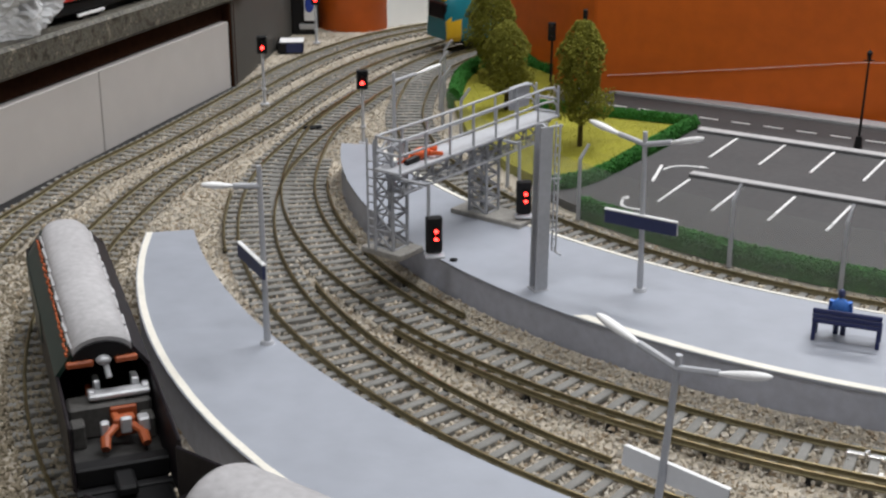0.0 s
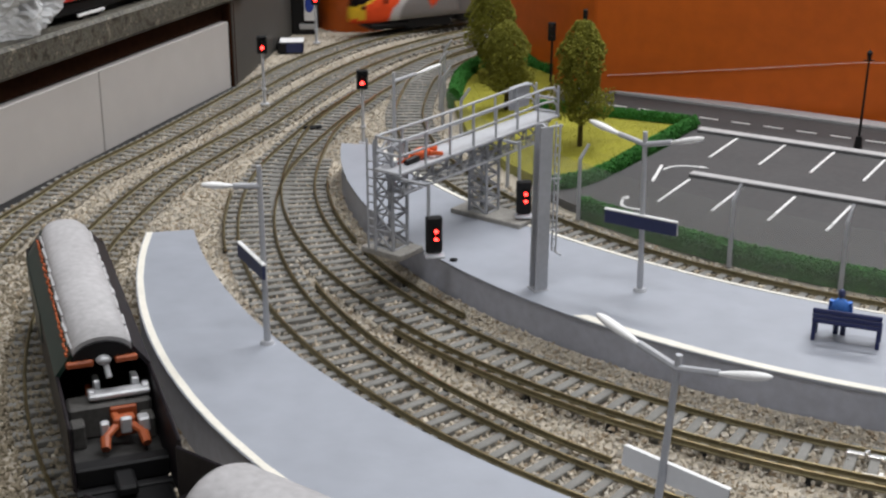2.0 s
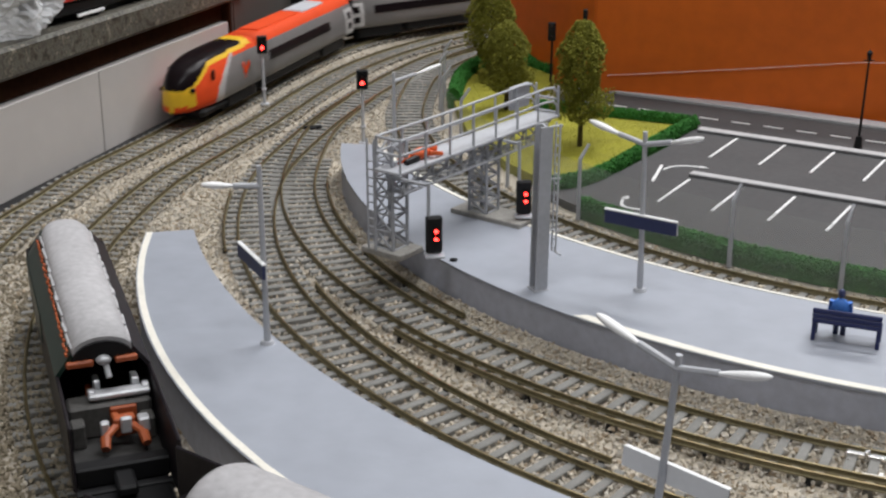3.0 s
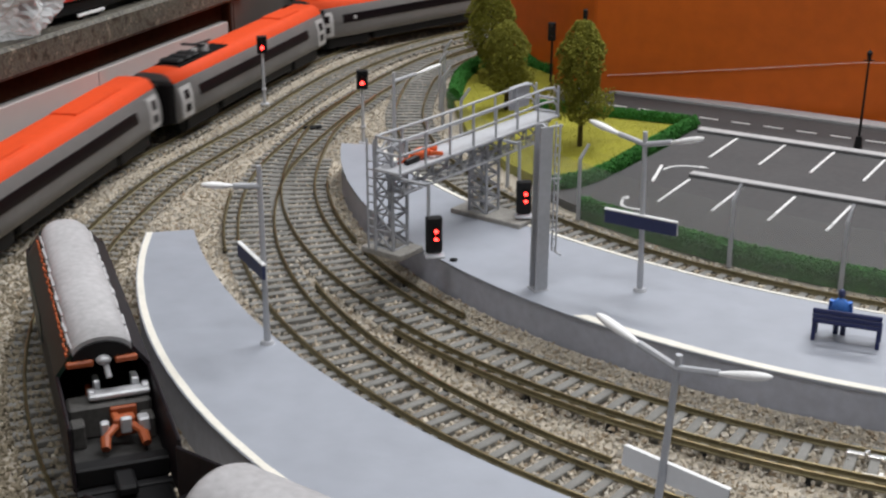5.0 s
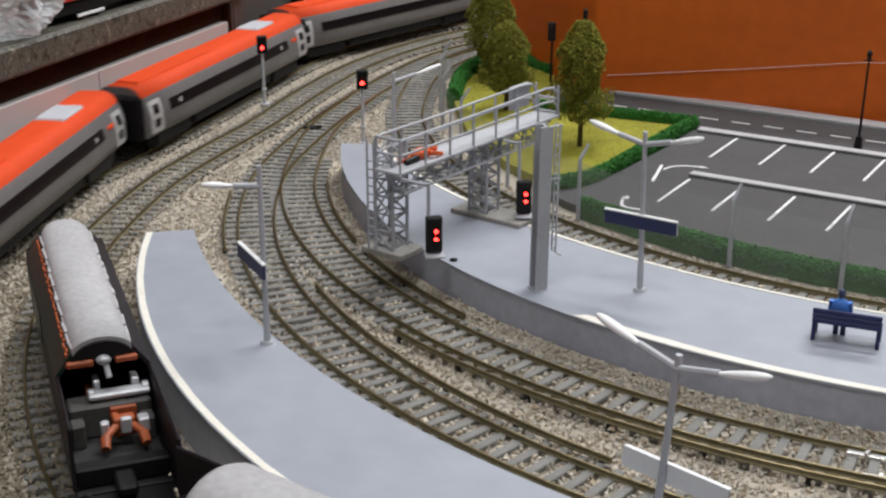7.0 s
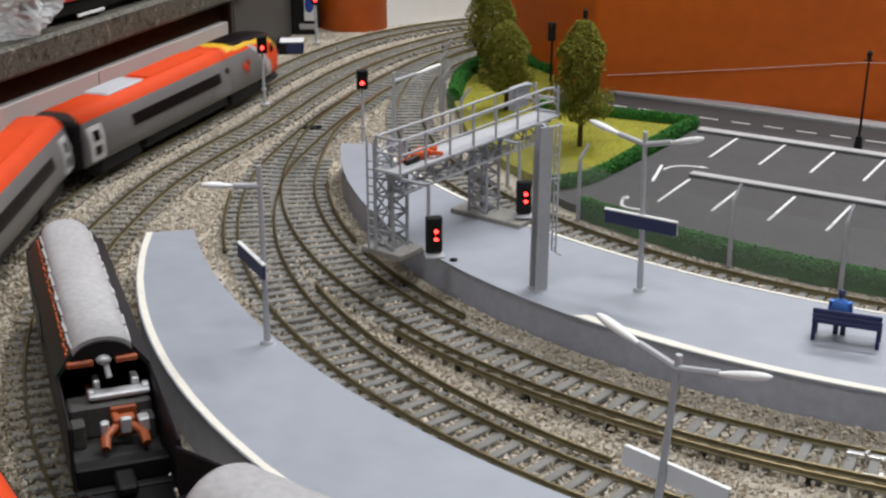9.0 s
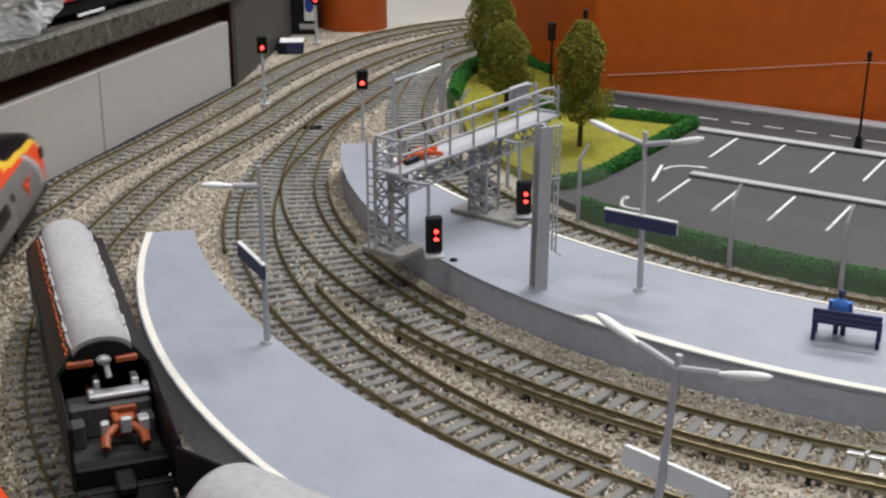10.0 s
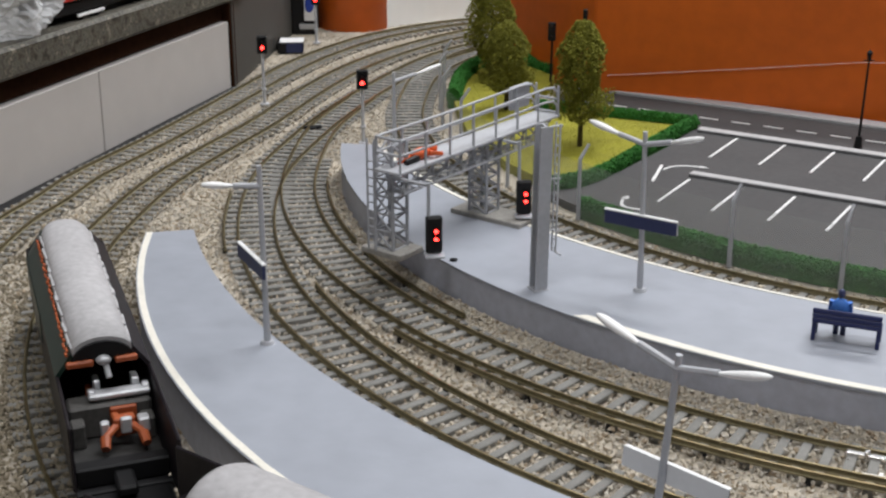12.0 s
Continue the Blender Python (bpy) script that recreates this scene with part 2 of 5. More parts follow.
# ---- board, ground and walls ----
def build_ground():
    bm = bmesh.new()
    box(bm, -0.40, -0.35, -0.030, 3.3, 1.60, -0.0075)
    board = tagged(part("baseboard", bm, DARKWOOD, None), "dark wooden baseboard on square legs under the model railway", "baseboard", kind="structure")
    for x in (-0.30, 1.45, 3.2):
        for y in (-0.28, 1.53):
            bm = bmesh.new()
            box(bm, x - 0.03, y - 0.03, -0.90, x + 0.03, y + 0.03, -0.0305, 0.002)
            part("leg", bm, DARKWOOD, board)
    # ballast sheet
    nx, ny = 300, 260
    xs, ys = np.linspace(-0.34, 0.56, nx), np.linspace(0.22, 1.34, ny)
    X, Y = np.meshgrid(xs, ys)
    Z = -0.0045 + 0.00025 * np.sin(X * 63 + 2 * np.sin(Y * 41)) * np.sin(Y * 57) + np.random.normal(0, 0.00022, X.shape)
    co = np.stack([X, Y, Z], -1).reshape(-1, 3)
    idx = np.arange(nx * ny).reshape(ny, nx)
    faces = np.stack([idx[:-1, :-1], idx[:-1, 1:], idx[1:, 1:], idx[1:, :-1]], -1).reshape(-1, 4)
    me = bpy.data.meshes.new("ground")
    me.from_pydata(co.tolist(), [], faces.tolist())
    me.materials.append(BALLAST)
    tagged(new("ground", me), "buff and grey granite ballast spread over the board", "ballast", kind="structure")


build_ground()


def slab(name, m, dims, mat, label, category, bevel=0.0008):
    bm = bmesh.new()
    box(bm, *dims, bevel=bevel)
    ob = part(name, bm, mat, None)
    ob.matrix_basis = m
    return tagged(ob, label, category, kind="structure")


# Cabinet along the outside of the bend: local x along the wall, y away from the tracks.
WALL = Matrix.Translation((-0.2255, 0.645, 0)) @ Matrix.Rotation(math.atan2(0.257, 0.0805), 4, "Z")
TILTED = WALL @ Matrix.Translation((0, 0, 0.0020)) @ Matrix.Rotation(0.0112, 4, "Y")  # the cabinet is not quite level with the board
slab("skirting", WALL, (-0.45, -0.0062, -0.0075, 0.272, 0.0015, -0.0027), BLACK, "black plinth strip under the white cabinet panel", "plinth")
slab("wall_panel_1", TILTED, (-0.45, 0.002, -0.0060, 0.1058, 0.02, 0.0430), WHITE, "white laminate cabinet panel", "panel", 0.0004)
slab("wall_panel_2", TILTED, (0.1068, 0.002, -0.0060, 0.272, 0.02, 0.0430), WHITE, "white laminate cabinet panel", "panel", 0.0004)
# shallow filler strip, its dark colour standing in for the gap's shade
slab("wall_recess", TILTED, (-0.45, 0.006, 0.0435, 0.272, 0.03, 0.0560), SHADED_BROWN, "dark brown strip painted as the shaded recess under the worktop", "recess")

# orange card backdrop behind the car park
UV = Matrix.Translation((0.1498, 0.7233, 0)) @ Matrix.Rotation(-0.5432, 4, "Z")
slab("backdrop_board", Matrix.Translation((0.1115, 0.875, 0)) @ Matrix.Rotation(-0.405, 4, "Z"), (-0.012, 0.0, -0.0075, 0.9, 0.004, 0.088), ORANGE, "orange painted backdrop board behind the car park", "backdrop")
slab("backdrop_leaf", Matrix.Translation((0.045, 0.985, 0)) @ Matrix.Rotation(math.atan2(-0.1053, 0.0555), 4, "Z"), (0.0, 0.0, -0.0075, 0.1185, 0.004, 0.088), ORANGE, "orange painted leaf of the backdrop bending away", "backdrop")


def build_white_board():
    bm = bmesh.new()
    sweep(bm, TRACK_J, TRACK_J.near(-0.026, 1.099), TRACK_J.near(0.9, 1.285), [(-0.034, -0.0075), (-0.030, -0.0075), (-0.030, 0.055), (-0.034, 0.055)], 0.01)
    tagged(part("white_board", bm, WHITEBOARD, None), "curved white card behind the outer track", "backdrop", kind="structure")


build_white_board()


def build_pillar():
    bm = bmesh.new()
    rod(bm, (0, 0, -0.0075), (0, 0, 0.10), 0.0308, seg=48)
    for f in bm.faces:
        f.smooth = len(f.verts) == 4
    ob = part("pillar", bm, ORANGE, None)
    ob.matrix_basis = pose(-0.0755, 1.132, 0)
    tagged(ob, "round orange pillar behind the outer track", "pillar", kind="structure")


build_pillar()


# ---- tracks ----
HALF = 0.00825
SLEEPER_MESH = None


def sleeper_mesh():
    bm = bmesh.new()
    box(bm, -0.0017, -0.015, -0.0042, 0.0017, 0.015, -0.0020, bevel=0.0003)
    me = bpy.data.meshes.new("sleeper")
    bmesh.ops.recalc_face_normals(bm, faces=bm.faces)
    bm.to_mesh(me)
    bm.free()
    me.materials.append(SLEEPER)
    return me


def railway_track(path, s0, s1, label, thirds=(), clear_of=None):
    global SLEEPER_MESH
    SLEEPER_MESH = SLEEPER_MESH or sleeper_mesh()
    tr = thing("railway_track", Matrix(), label, "railway track", group="tracks")
    prof = [(-0.0007, -0.0023), (0.0007, -0.0023), (0.0007, -0.0019), (0.0003, -0.0016), (0.0003, -0.0009), (0.0004, -0.0006), (0.0004, 0), (-0.0004, 0), (-0.0004, -0.0006), (-0.0003, -0.0009), (-0.0003, -0.0016), (-0.0007, -0.0019)]
    for off in (-HALF - 0.0005, HALF + 0.0005):
        bm = bmesh.new()
        sweep(bm, path, 0.02, path.length - 0.02, [(o + off, z) for o, z in prof], 0.006, [0] * 6 + [1] + [0] * 5)
        part("rail", bm, [RAIL, RAILTOP], tr)
    n = int((s1 - s0) / 0.0075)
    for i in range(n):
        s = s0 + i * 0.0075
        c = path.at(s)
        if clear_of and (clear_of.at(clear_of.near(c.x, c.y)) - c).length < 0.012:
            continue
        ob = new("sleeper", SLEEPER_MESH)
        t = path.tangent(s)
        ob.parent = tr
        ob.matrix_basis = Matrix.Translation(path.at(s)) @ Matrix.Rotation(math.atan2(t.y, t.x) + random.uniform(-0.015, 0.015), 4, "Z")
    for off, a, b in thirds:
        bm = bmesh.new()
        sweep(bm, path, a, b, [(o + off, z + 0.0008) for o, z in prof], 0.006, [0] * 6 + [1] + [0] * 5)
        part("conductor_rail", bm, [RAIL, RAILTOP], tr, "raised brown conductor rail")
        k = int((b - a) / 0.034)
        for i in range(k + 1):
            c = path.side(a + 0.004 + i * (b - a - 0.008) / max(k, 1), off)
            bm = bmesh.new()
            rod(bm, c + Vector((0, 0, -0.0045)), c + Vector((0, 0, -0.0014)), 0.0014, 0.001, 8)
            part("insulator", bm, BLACK, tr, "black insulator pot under the conductor rail")
    return tr


A, B, H, I, J = TRACK_A, TRACK_B, TRACK_H, TRACK_I, TRACK_J
railway_track(A, A.near(0.2, 0.29), A.near(0.10, 1.09), "brass-topped curved track with grey sleepers beside the narrow platform",
              [(0.0155, A.near(0.055, 0.38), A.near(-0.058, 0.53)), (-0.0155, A.near(-0.088, 0.58), A.near(-0.093, 0.66))])
railway_track(B, B.near(0.21, 0.355), B.near(-0.06, 0.845), "curved track with conductor rails beside the wide platform",
              [(-0.0155, B.near(0.22, 0.355), B.near(-0.01, 0.49)), (0.0155, B.near(0.00, 0.49), B.near(-0.045, 0.575)), (0.0155, B.near(-0.047, 0.585), B.near(-0.078, 0.68))], A)


def rail_joiner(path, s, off, n, mat, label):
    j = new("rail_joiner")
    j.empty_display_size = 0.002
    t = path.tangent(s)
    j.matrix_basis = Matrix.Translation(path.side(s, off)) @ Matrix.Rotation(math.atan2(t.y, t.x), 4, "Z")
    tagged(j, label, "rail joiner", "rail joiners")
    bm = bmesh.new()
    box(bm, -n, -0.0011, -0.0026, n, 0.0011, -0.0008, 0.0002)
    box(bm, -n * 0.12, -0.0012, -0.0026, n * 0.12, 0.0012, 0.0003, 0.0002)
    part("sleeve", bm, mat, j)


rail_joiner(B, B.near(0.136, 0.380), HALF - 0.0018, 0.0065, SILVERJOIN, "bright metal rail joiner on the curved track")
rail_joiner(B, B.near(0.138, 0.372), -HALF + 0.001, 0.0060, WHITEJOIN, "white insulated rail joiner on the curved track")
railway_track(H, H.near(0.25, 0.47), H.near(0.03, 1.02), "curved track between the platform and the car park fence",
              [(-0.0155, H.near(0.24, 0.48), H.near(0.14, 0.53))])
railway_track(I, I.near(-0.05, 0.26), I.near(0.13, 1.155), "curved track on which the brown coach stands")
railway_track(J, J.near(-0.212, 0.50), J.near(0.10, 1.172), "outer curved track along the white cabinet")


# ---- platforms ----
TOP = 0.0139


def build_platform(name, left, right, lines, label):
    """A platform between two edges of equally many points; lines: (edge, first, last)."""
    pl = thing(name, Matrix(), label, "platform", group="platforms")
    bm = bmesh.new()
    n = len(left)
    lo = [[bm.verts.new((*e, -0.0075)) for e in edge] for edge in (left, right)]
    hi = [[bm.verts.new((*e, TOP - 0.0011)) for e in edge] for edge in (left, right)]
    for k in (0, 1):
        for i in range(n - 1):
            bm.faces.new((lo[k][i], lo[k][i + 1], hi[k][i + 1], hi[k][i]))
    for i in (0, n - 1):
        bm.faces.new((lo[0][i], lo[1][i], hi[1][i], hi[0][i]))
    for i in range(n - 1):
        bm.faces.new((hi[0][i], hi[0][i + 1], hi[1][i + 1], hi[1][i]))
    part("wall", bm, PLATSIDE, pl, "dark grey painted platform side")
    bm = bmesh.new()
    rows = []
    for i in range(n):
        a, b = Vector((*left[i], 0)), Vector((*right[i], 0))
        d = (b - a).normalized() * 0.0004
        a, b = a - d, b + d
        rows.append([bm.verts.new(a.lerp(b, u) + Vector((0, 0, TOP))) for u in (0, 0.33, 0.66, 1)] + [bm.verts.new(b + Vector((0, 0, TOP - 0.0010))), bm.verts.new(a + Vector((0, 0, TOP - 0.0010)))])
    for a, b in zip(rows, rows[1:]):
        for i in range(6):
            bm.faces.new((a[i], a[(i + 1) % 6], b[(i + 1) % 6], b[i]))
    bm.faces.new(rows[0])
    bm.faces.new(rows[-1])
    part("deck", bm, PLATFORM, pl, "smooth blue-grey painted platform surface")
    for k, i0, i1, w in lines:
        e, o = (left, right) if k == 0 else (right, left)
        bm = bmesh.new()
        prev = None
        for i in range(i0, i1):
            a, b = Vector((*e[i], 0)), Vector((*o[i], 0))
            d = (b - a).normalized()
            ww = w * (1 + 0.12 * noise.noise(Vector((i * 0.7, k, 3))))
            row = [bm.verts.new(a + d * 0.0001 + Vector((0, 0, TOP + 0.0003))), bm.verts.new(a + d * ww + Vector((0, 0, TOP + 0.0003))), bm.verts.new(a + d * ww + Vector((0, 0, TOP))), bm.verts.new(a + d * 0.0001 + Vector((0, 0, TOP)))]
            if prev:
                for q in range(4):
                    bm.faces.new((prev[q], prev[(q + 1) % 4], row[(q + 1) % 4], row[q]))
            prev = row
        part("edge_line", bm, LINE, pl, "cream painted line along the platform edge")
    return pl


build_platform("narrow_platform", arc(0.251, 0.582, 0.383, 183.5, 262, 60), arc(0.312, 0.674, 0.438, 194.7, 262, 60), [(0, 0, 60, 0.0027)], "narrow curved grey platform with a cream edge line")
fl = arc(0.282, 0.709, 0.337, 181, 290, 90)
build_platform("wide_platform", fl, arc(0.350, 0.832, 0.407, 198.9, 300, 90), [(0, 37, 90, 0.0056), (1, 0, 90, 0.0028)], "wide curved grey platform with cream edge lines")


# ---- car park, in its own frame ----
def carpark():
    cp = thing("car_park", UV, "printed card car park with white bays and pale kerbs", "car park")
    bm = bmesh.new()
    inv = UV.inverted()
    edge = [inv @ Vector((*e, 0)) for e in arc(0.350, 0.836, 0.345, 210, 300, 24)] + [Vector((0.40, -0.15, 0)), Vector((0.40, 0.055, 0)), Vector((-0.031, 0.055, 0))] + [inv @ Vector((x, y, 0)) for x, y in ((0.131, 0.747), (0.097, 0.698), (0.070, 0.675))]
    hi = [bm.verts.new((e.x, e.y, -0.0002)) for e in edge]
    lo = [bm.verts.new((e.x, e.y, -0.0075)) for e in edge]
    bm.faces.new(hi)
    for i in range(len(edge)):
        bm.faces.new((lo[i], lo[(i + 1) % len(edge)], hi[(i + 1) % len(edge)], hi[i]))
    part("surface", bm, ASPHALT, cp, "dark grey printed asphalt")
    bm = bmesh.new()
    box(bm, -0.135, 0.0552, -0.0075, 0.40, 0.128, -0.0002)
    box(bm, -0.135, 0.030, -0.0075, -0.0312, 0.0552, -0.0002)
    part("road", bm, ASPHALT, cp, "dark grey road behind the car park")
    for i in range(7):
        for v0, v1, g in ((0.0, 0.0459, 0.0), (-0.0454 - 0.0431, -0.0454, 0.0058)):
            bm = bmesh.new()
            box(bm, i * 0.0286 + g - 0.0007, v0, -0.0003, i * 0.0286 + g + 0.0007, v1, 0.0002)
            part("bay_line", bm, PAINT, cp)
    for i in range(14):
        bm = bmesh.new()
        box(bm, -0.1185 + i * 0.0205, 0.0795, -0.0003, -0.1065 + i * 0.0205, 0.0809, 0.0002)
        part("lane_dash", bm, PAINT, cp)
    # kerbs: middle island, rear kerb, far pavement; each a row of blocks
    for u0, u1, v0, v1, z in ((0.003, 0.40, -0.0398, -0.0338, 0.0017), (-0.026, 0.40, 0.0475, 0.0545, 0.0017), (-0.135, 0.40, 0.110, 0.122, 0.0018)):
        bm = bmesh.new()
        box(bm, u0, v0, -0.003, u1, v1, z, bevel=0.0006)
        kb = part("kerb", bm, KERB, cp, "pale grey card kerb")
        if v0 < 0.1:
            bm = bmesh.new()
            box(bm, u0 + 0.0005, v0 - 0.0006, -0.001, u1, v0 - 0.0001, z - 0.0003)
            part("kerb_face", bm, KERBFACE, kb, "dark grey kerb face")
    return cp


carpark()


def carpark_marks():
    """Two painted turning arrows and a stop line."""
    def ribbon(pts, w, name):
        bm = bmesh.new()
        P = Path([(a, b) for a, b in pts])
        sweep(bm, P, 0.0, P.length, [(-w, -0.0003), (w, -0.0003), (w, 0.0002), (-w, 0.0002)], 0.002)
        ob = part(name, bm, PAINT, None)
        return ob
    park = bpy.data.objects["car_park"]
    for pts, tip, d in (([(-0.013, -0.036), (-0.011, -0.028), (-0.004, -0.0225), (0.003, -0.021)], (0.0075, -0.0205), (1, 0.1)),
                        ([(0.004, -0.105), (-0.004, -0.106), (-0.009, -0.101), (-0.0105, -0.095)], (-0.0105, -0.088), (0, 1))):
        ob = ribbon(pts, 0.0007, "arrow")
        ob.parent = park
        bm = bmesh.new()
        d = Vector((*d, 0)).normalized()
        n = Vector((d.y, -d.x, 0))
        t = Vector((*tip, 0.0002))
        bm.faces.new([bm.verts.new(c) for c in (t, t - d * 0.0055 + n * 0.0022, t - d * 0.0055 - n * 0.0022)])
        part("arrow_head", bm, PAINT, park)
    ob = ribbon([(-0.010, -0.058), (-0.0135, -0.043), (-0.017, -0.028)], 0.0008, "give_way_line")
    ob.parent = park


carpark_marks()
WALLO = Matrix.Translation((0.1115, 0.875, 0)) @ Matrix.Rotation(-0.405, 4, "Z")


def build_wire():
    bm = bmesh.new()
    for a, b in (((-0.002, -0.001, 0.0118), (0.09, -0.001, 0.0245)), ((0.09, -0.001, 0.0245), (0.158, -0.0012, 0.0345)), ((0.158, -0.0012, 0.0345), (0.178, -0.022, 0.0400))):
        rod(bm, a, b, 0.00016, seg=6)
    ob = part("overhead_wire", bm, LAMPWHITE, None)
    ob.matrix_basis = WALLO
    tagged(ob, "pale thin wire strung along the orange backdrop", "wire")


build_wire()


# ---- grass, hedges, trees ----
def build_grass():
    edge = [(0.058, 0.668), (0.0965, 0.700), (0.126, 0.747), (0.152, 0.787), (0.101, 0.8095), (0.060, 0.828), (0.054, 0.860), (0.072, 0.890), (0.080, 0.930), (0.05, 0.968), (0.027, 0.952), (0.011, 0.915), (0.007, 0.85), (0.014, 0.78), (0.034, 0.712)]
    bm = bmesh.new()
    top = [bm.verts.new((x, y, 0.0012)) for x, y in edge]
    low = [bm.verts.new((x, y, -0.0075)) for x, y in edge]
    bm.faces.new(top)
    for i in range(len(edge)):
        j = (i + 1) % len(edge)
        bm.faces.new((low[i], low[j], top[j], top[i]))
    tagged(part("lawn", bm, GRASS, None), "yellow-green grass mat under the trees", "grass", kind="structure")
    rng = np.random.default_rng(5)
    v, f = [], []
    for _ in range(16000):
        x, y = rng.uniform(0.005, 0.16), rng.uniform(0.66, 0.97)
        inside, j = False, len(edge) - 1
        for i in range(len(edge)):
            (xi, yi), (xj, yj) = edge[i], edge[j]
            if (yi > y) != (yj > y) and x < (xj - xi) * (y - yi) / (yj - yi) + xi:
                inside = not inside
            j = i
        if not inside:
            continue
        a = rng.uniform(0, 6.283)
        w, h = 0.0005, rng.uniform(0.0003, 0.0008)
        k = len(v)
        dx, dy = math.cos(a) * w, math.sin(a) * w
        v += [(x - dx, y - dy, 0.001), (x + dx, y + dy, 0.001), (x + rng.normal(0, 0.0006), y + rng.normal(0, 0.0006), 0.001 + h)]
        f.append((k, k + 1, k + 2))
    me = bpy.data.meshes.new("grass_fibres")
    me.from_pydata(v, [], f)
    me.materials.append(GRASS)
    tagged(new("grass_fibres", me), "short yellow-green static grass fibres", "grass", kind="stuff")


build_grass()


def clump_mesh(name, centres, sizes, mat, seed):
    """Many small crumpled foliage clumps in one mesh."""
    rng = np.random.default_rng(seed)
    base = np.array([(1, 0, 0), (-1, 0, 0), (0, 1, 0), (0, -1, 0), (0, 0, 1), (0, 0, -1)], float)
    tri = np.array([(0, 2, 4), (2, 1, 4), (1, 3, 4), (3, 0, 4), (2, 0, 5), (1, 2, 5), (3, 1, 5), (0, 3, 5)])
    n = len(centres)
    V = base[None] * rng.uniform(0.45, 1.25, (n, 6, 1)) + rng.normal(0, 0.25, (n, 6, 3))
    q = rng.normal(size=(n, 3, 3))
    R = np.linalg.qr(q)[0]
    V = np.einsum("nij,nkj->nki", R, V) * np.asarray(sizes)[:, None, None] + np.asarray(centres)[:, None]
    F = tri[None] + (np.arange(n) * 6)[:, None, None]
    me = bpy.data.meshes.new(name)
    me.from_pydata(V.reshape(-1, 3).tolist(), [], F.reshape(-1, 3).tolist())
    me.materials.append(mat)
    return me


def hedge(pts, w, h, label, seed):
    P = Path(pts, 12)
    ob = thing("hedge", Matrix(), label, "hedge", group="hedges")
    bm = bmesh.new()
    sweep(bm, P, 0.001, P.length - 0.001, [(-w * 0.45, -0.004), (w * 0.45, -0.004), (w * 0.42, h * 0.6), (w * 0.25, h * 0.9), (-w * 0.25, h * 0.9), (-w * 0.42, h * 0.6)], 0.003)
    part("core", bm, HEDGE, ob)
    rng = np.random.default_rng(seed)
    c = []
    for _ in range(int(P.length * 16000)):
        s, u = rng.uniform(0, P.length), rng.uniform(-0.15 * math.pi, 1.15 * math.pi)
        c0 = P.side(s, math.cos(u) * w * 0.47)
        c.append((c0.x, c0.y, max(0.0005, h * (0.35 + 0.62 * math.sin(u)))))
    fo = new("foliage", clump_mesh("foliage", c, rng.uniform(0.0006, 0.0013, len(c)), HEDGE, seed))
    fo.parent = ob
    return ob


hedge([(0.054, 0.664), (0.073, 0.671), (0.087, 0.688), (0.1015, 0.7105), (0.1215, 0.742), (0.142, 0.773), (0.153, 0.788)], 0.0050, 0.0072, "low bright green foam hedge along the car park", 1)
hedge([(0.1500, 0.7885), (0.1428, 0.791), (0.122, 0.8005), (0.101, 0.8095), (0.080, 0.8190), (0.058, 0.8285)], 0.0050, 0.0072, "low bright green foam hedge along the road", 2)
hedge([(0.007, 0.848), (0.010, 0.885), (0.014, 0.915), (0.029, 0.950), (0.048, 0.965), (0.068, 0.948), (0.080, 0.925)], 0.009, 0.010, "curved bright green foam hedge round the lawn", 3)
hedge(arc(0.350, 0.836, 0.3470, 216, 285, 9), 0.006, 0.0068, "long green foam hedge behind the wire fence", 4)


def tree(x, y, h, r, trunk, seed, label):
    ob = thing("tree", pose(x, y, 0.001), label, "tree", group="model trees")
    rng = np.random.default_rng(seed)
    bm = bmesh.new()
    rod(bm, (0, 0, -0.002), (0.0005, 0, h * 0.45), 0.0016, 0.0011, 9)
    rod(bm, (0.0005, 0, h * 0.45), (0, 0.0004, h * 0.92), 0.0011, 0.0004, 7)
    for i in range(22):
        z = trunk + (h - trunk) * rng.uniform(0.02, 0.85)
        a = rng.uniform(0, 6.283)
        L = r * 0.75 * (1 - 0.6 * (z - trunk) / (h - trunk))
        rod(bm, (0, 0, z - 0.002), (math.cos(a) * L, math.sin(a) * L, z + 0.004), 0.0006, 0.0002, 5)
    part("trunk", bm, BARK, ob, "thin brown wire trunk and branches")
    c, sz = [], []
    lobes = [(rng.uniform(0, 6.283), rng.uniform(0.05, 0.95), rng.uniform(0.72, 1.15)) for _ in range(34)]
    n = 0
    while n < 9500:
        k = rng.uniform(0, 1) ** 0.8
        env = r * (0.66 + 0.42 * math.sin(math.pi * min(1, 0.22 + k * 0.66)) - 0.58 * k ** 2.6)
        a = rng.uniform(0, 6.283)
        best = 0.58
        for la, lk, lr in lobes:
            d = abs((a - la + math.pi) % (2 * math.pi) - math.pi) * env + abs(k - lk) * (h - trunk)
            if d < r * 0.5:
                best = max(best, lr)
        if k < 0.14:
            best *= 0.72 + 2.0 * k
        rad = env * min(best, 1.06) * rng.uniform(0.25, 1.0) ** 0.5
        c.append((rad * math.cos(a), rad * math.sin(a), trunk + (h - trunk) * k))
        sz.append(rng.uniform(0.0004, 0.0009))
        n += 1
    cr = new("crown", clump_mesh("crown", c, sz, LEAF, seed))
    cr.parent = ob
    cr["label"] = "olive-green flocked foliage"
    return ob


tree(0.0785, 0.742, 0.072, 0.0178, 0.015, 11, "olive-green model tree on the lawn beside the car park")
tree(0.040, 0.826, 0.056, 0.0166, 0.012, 12, "broad olive-green model tree on the lawn")
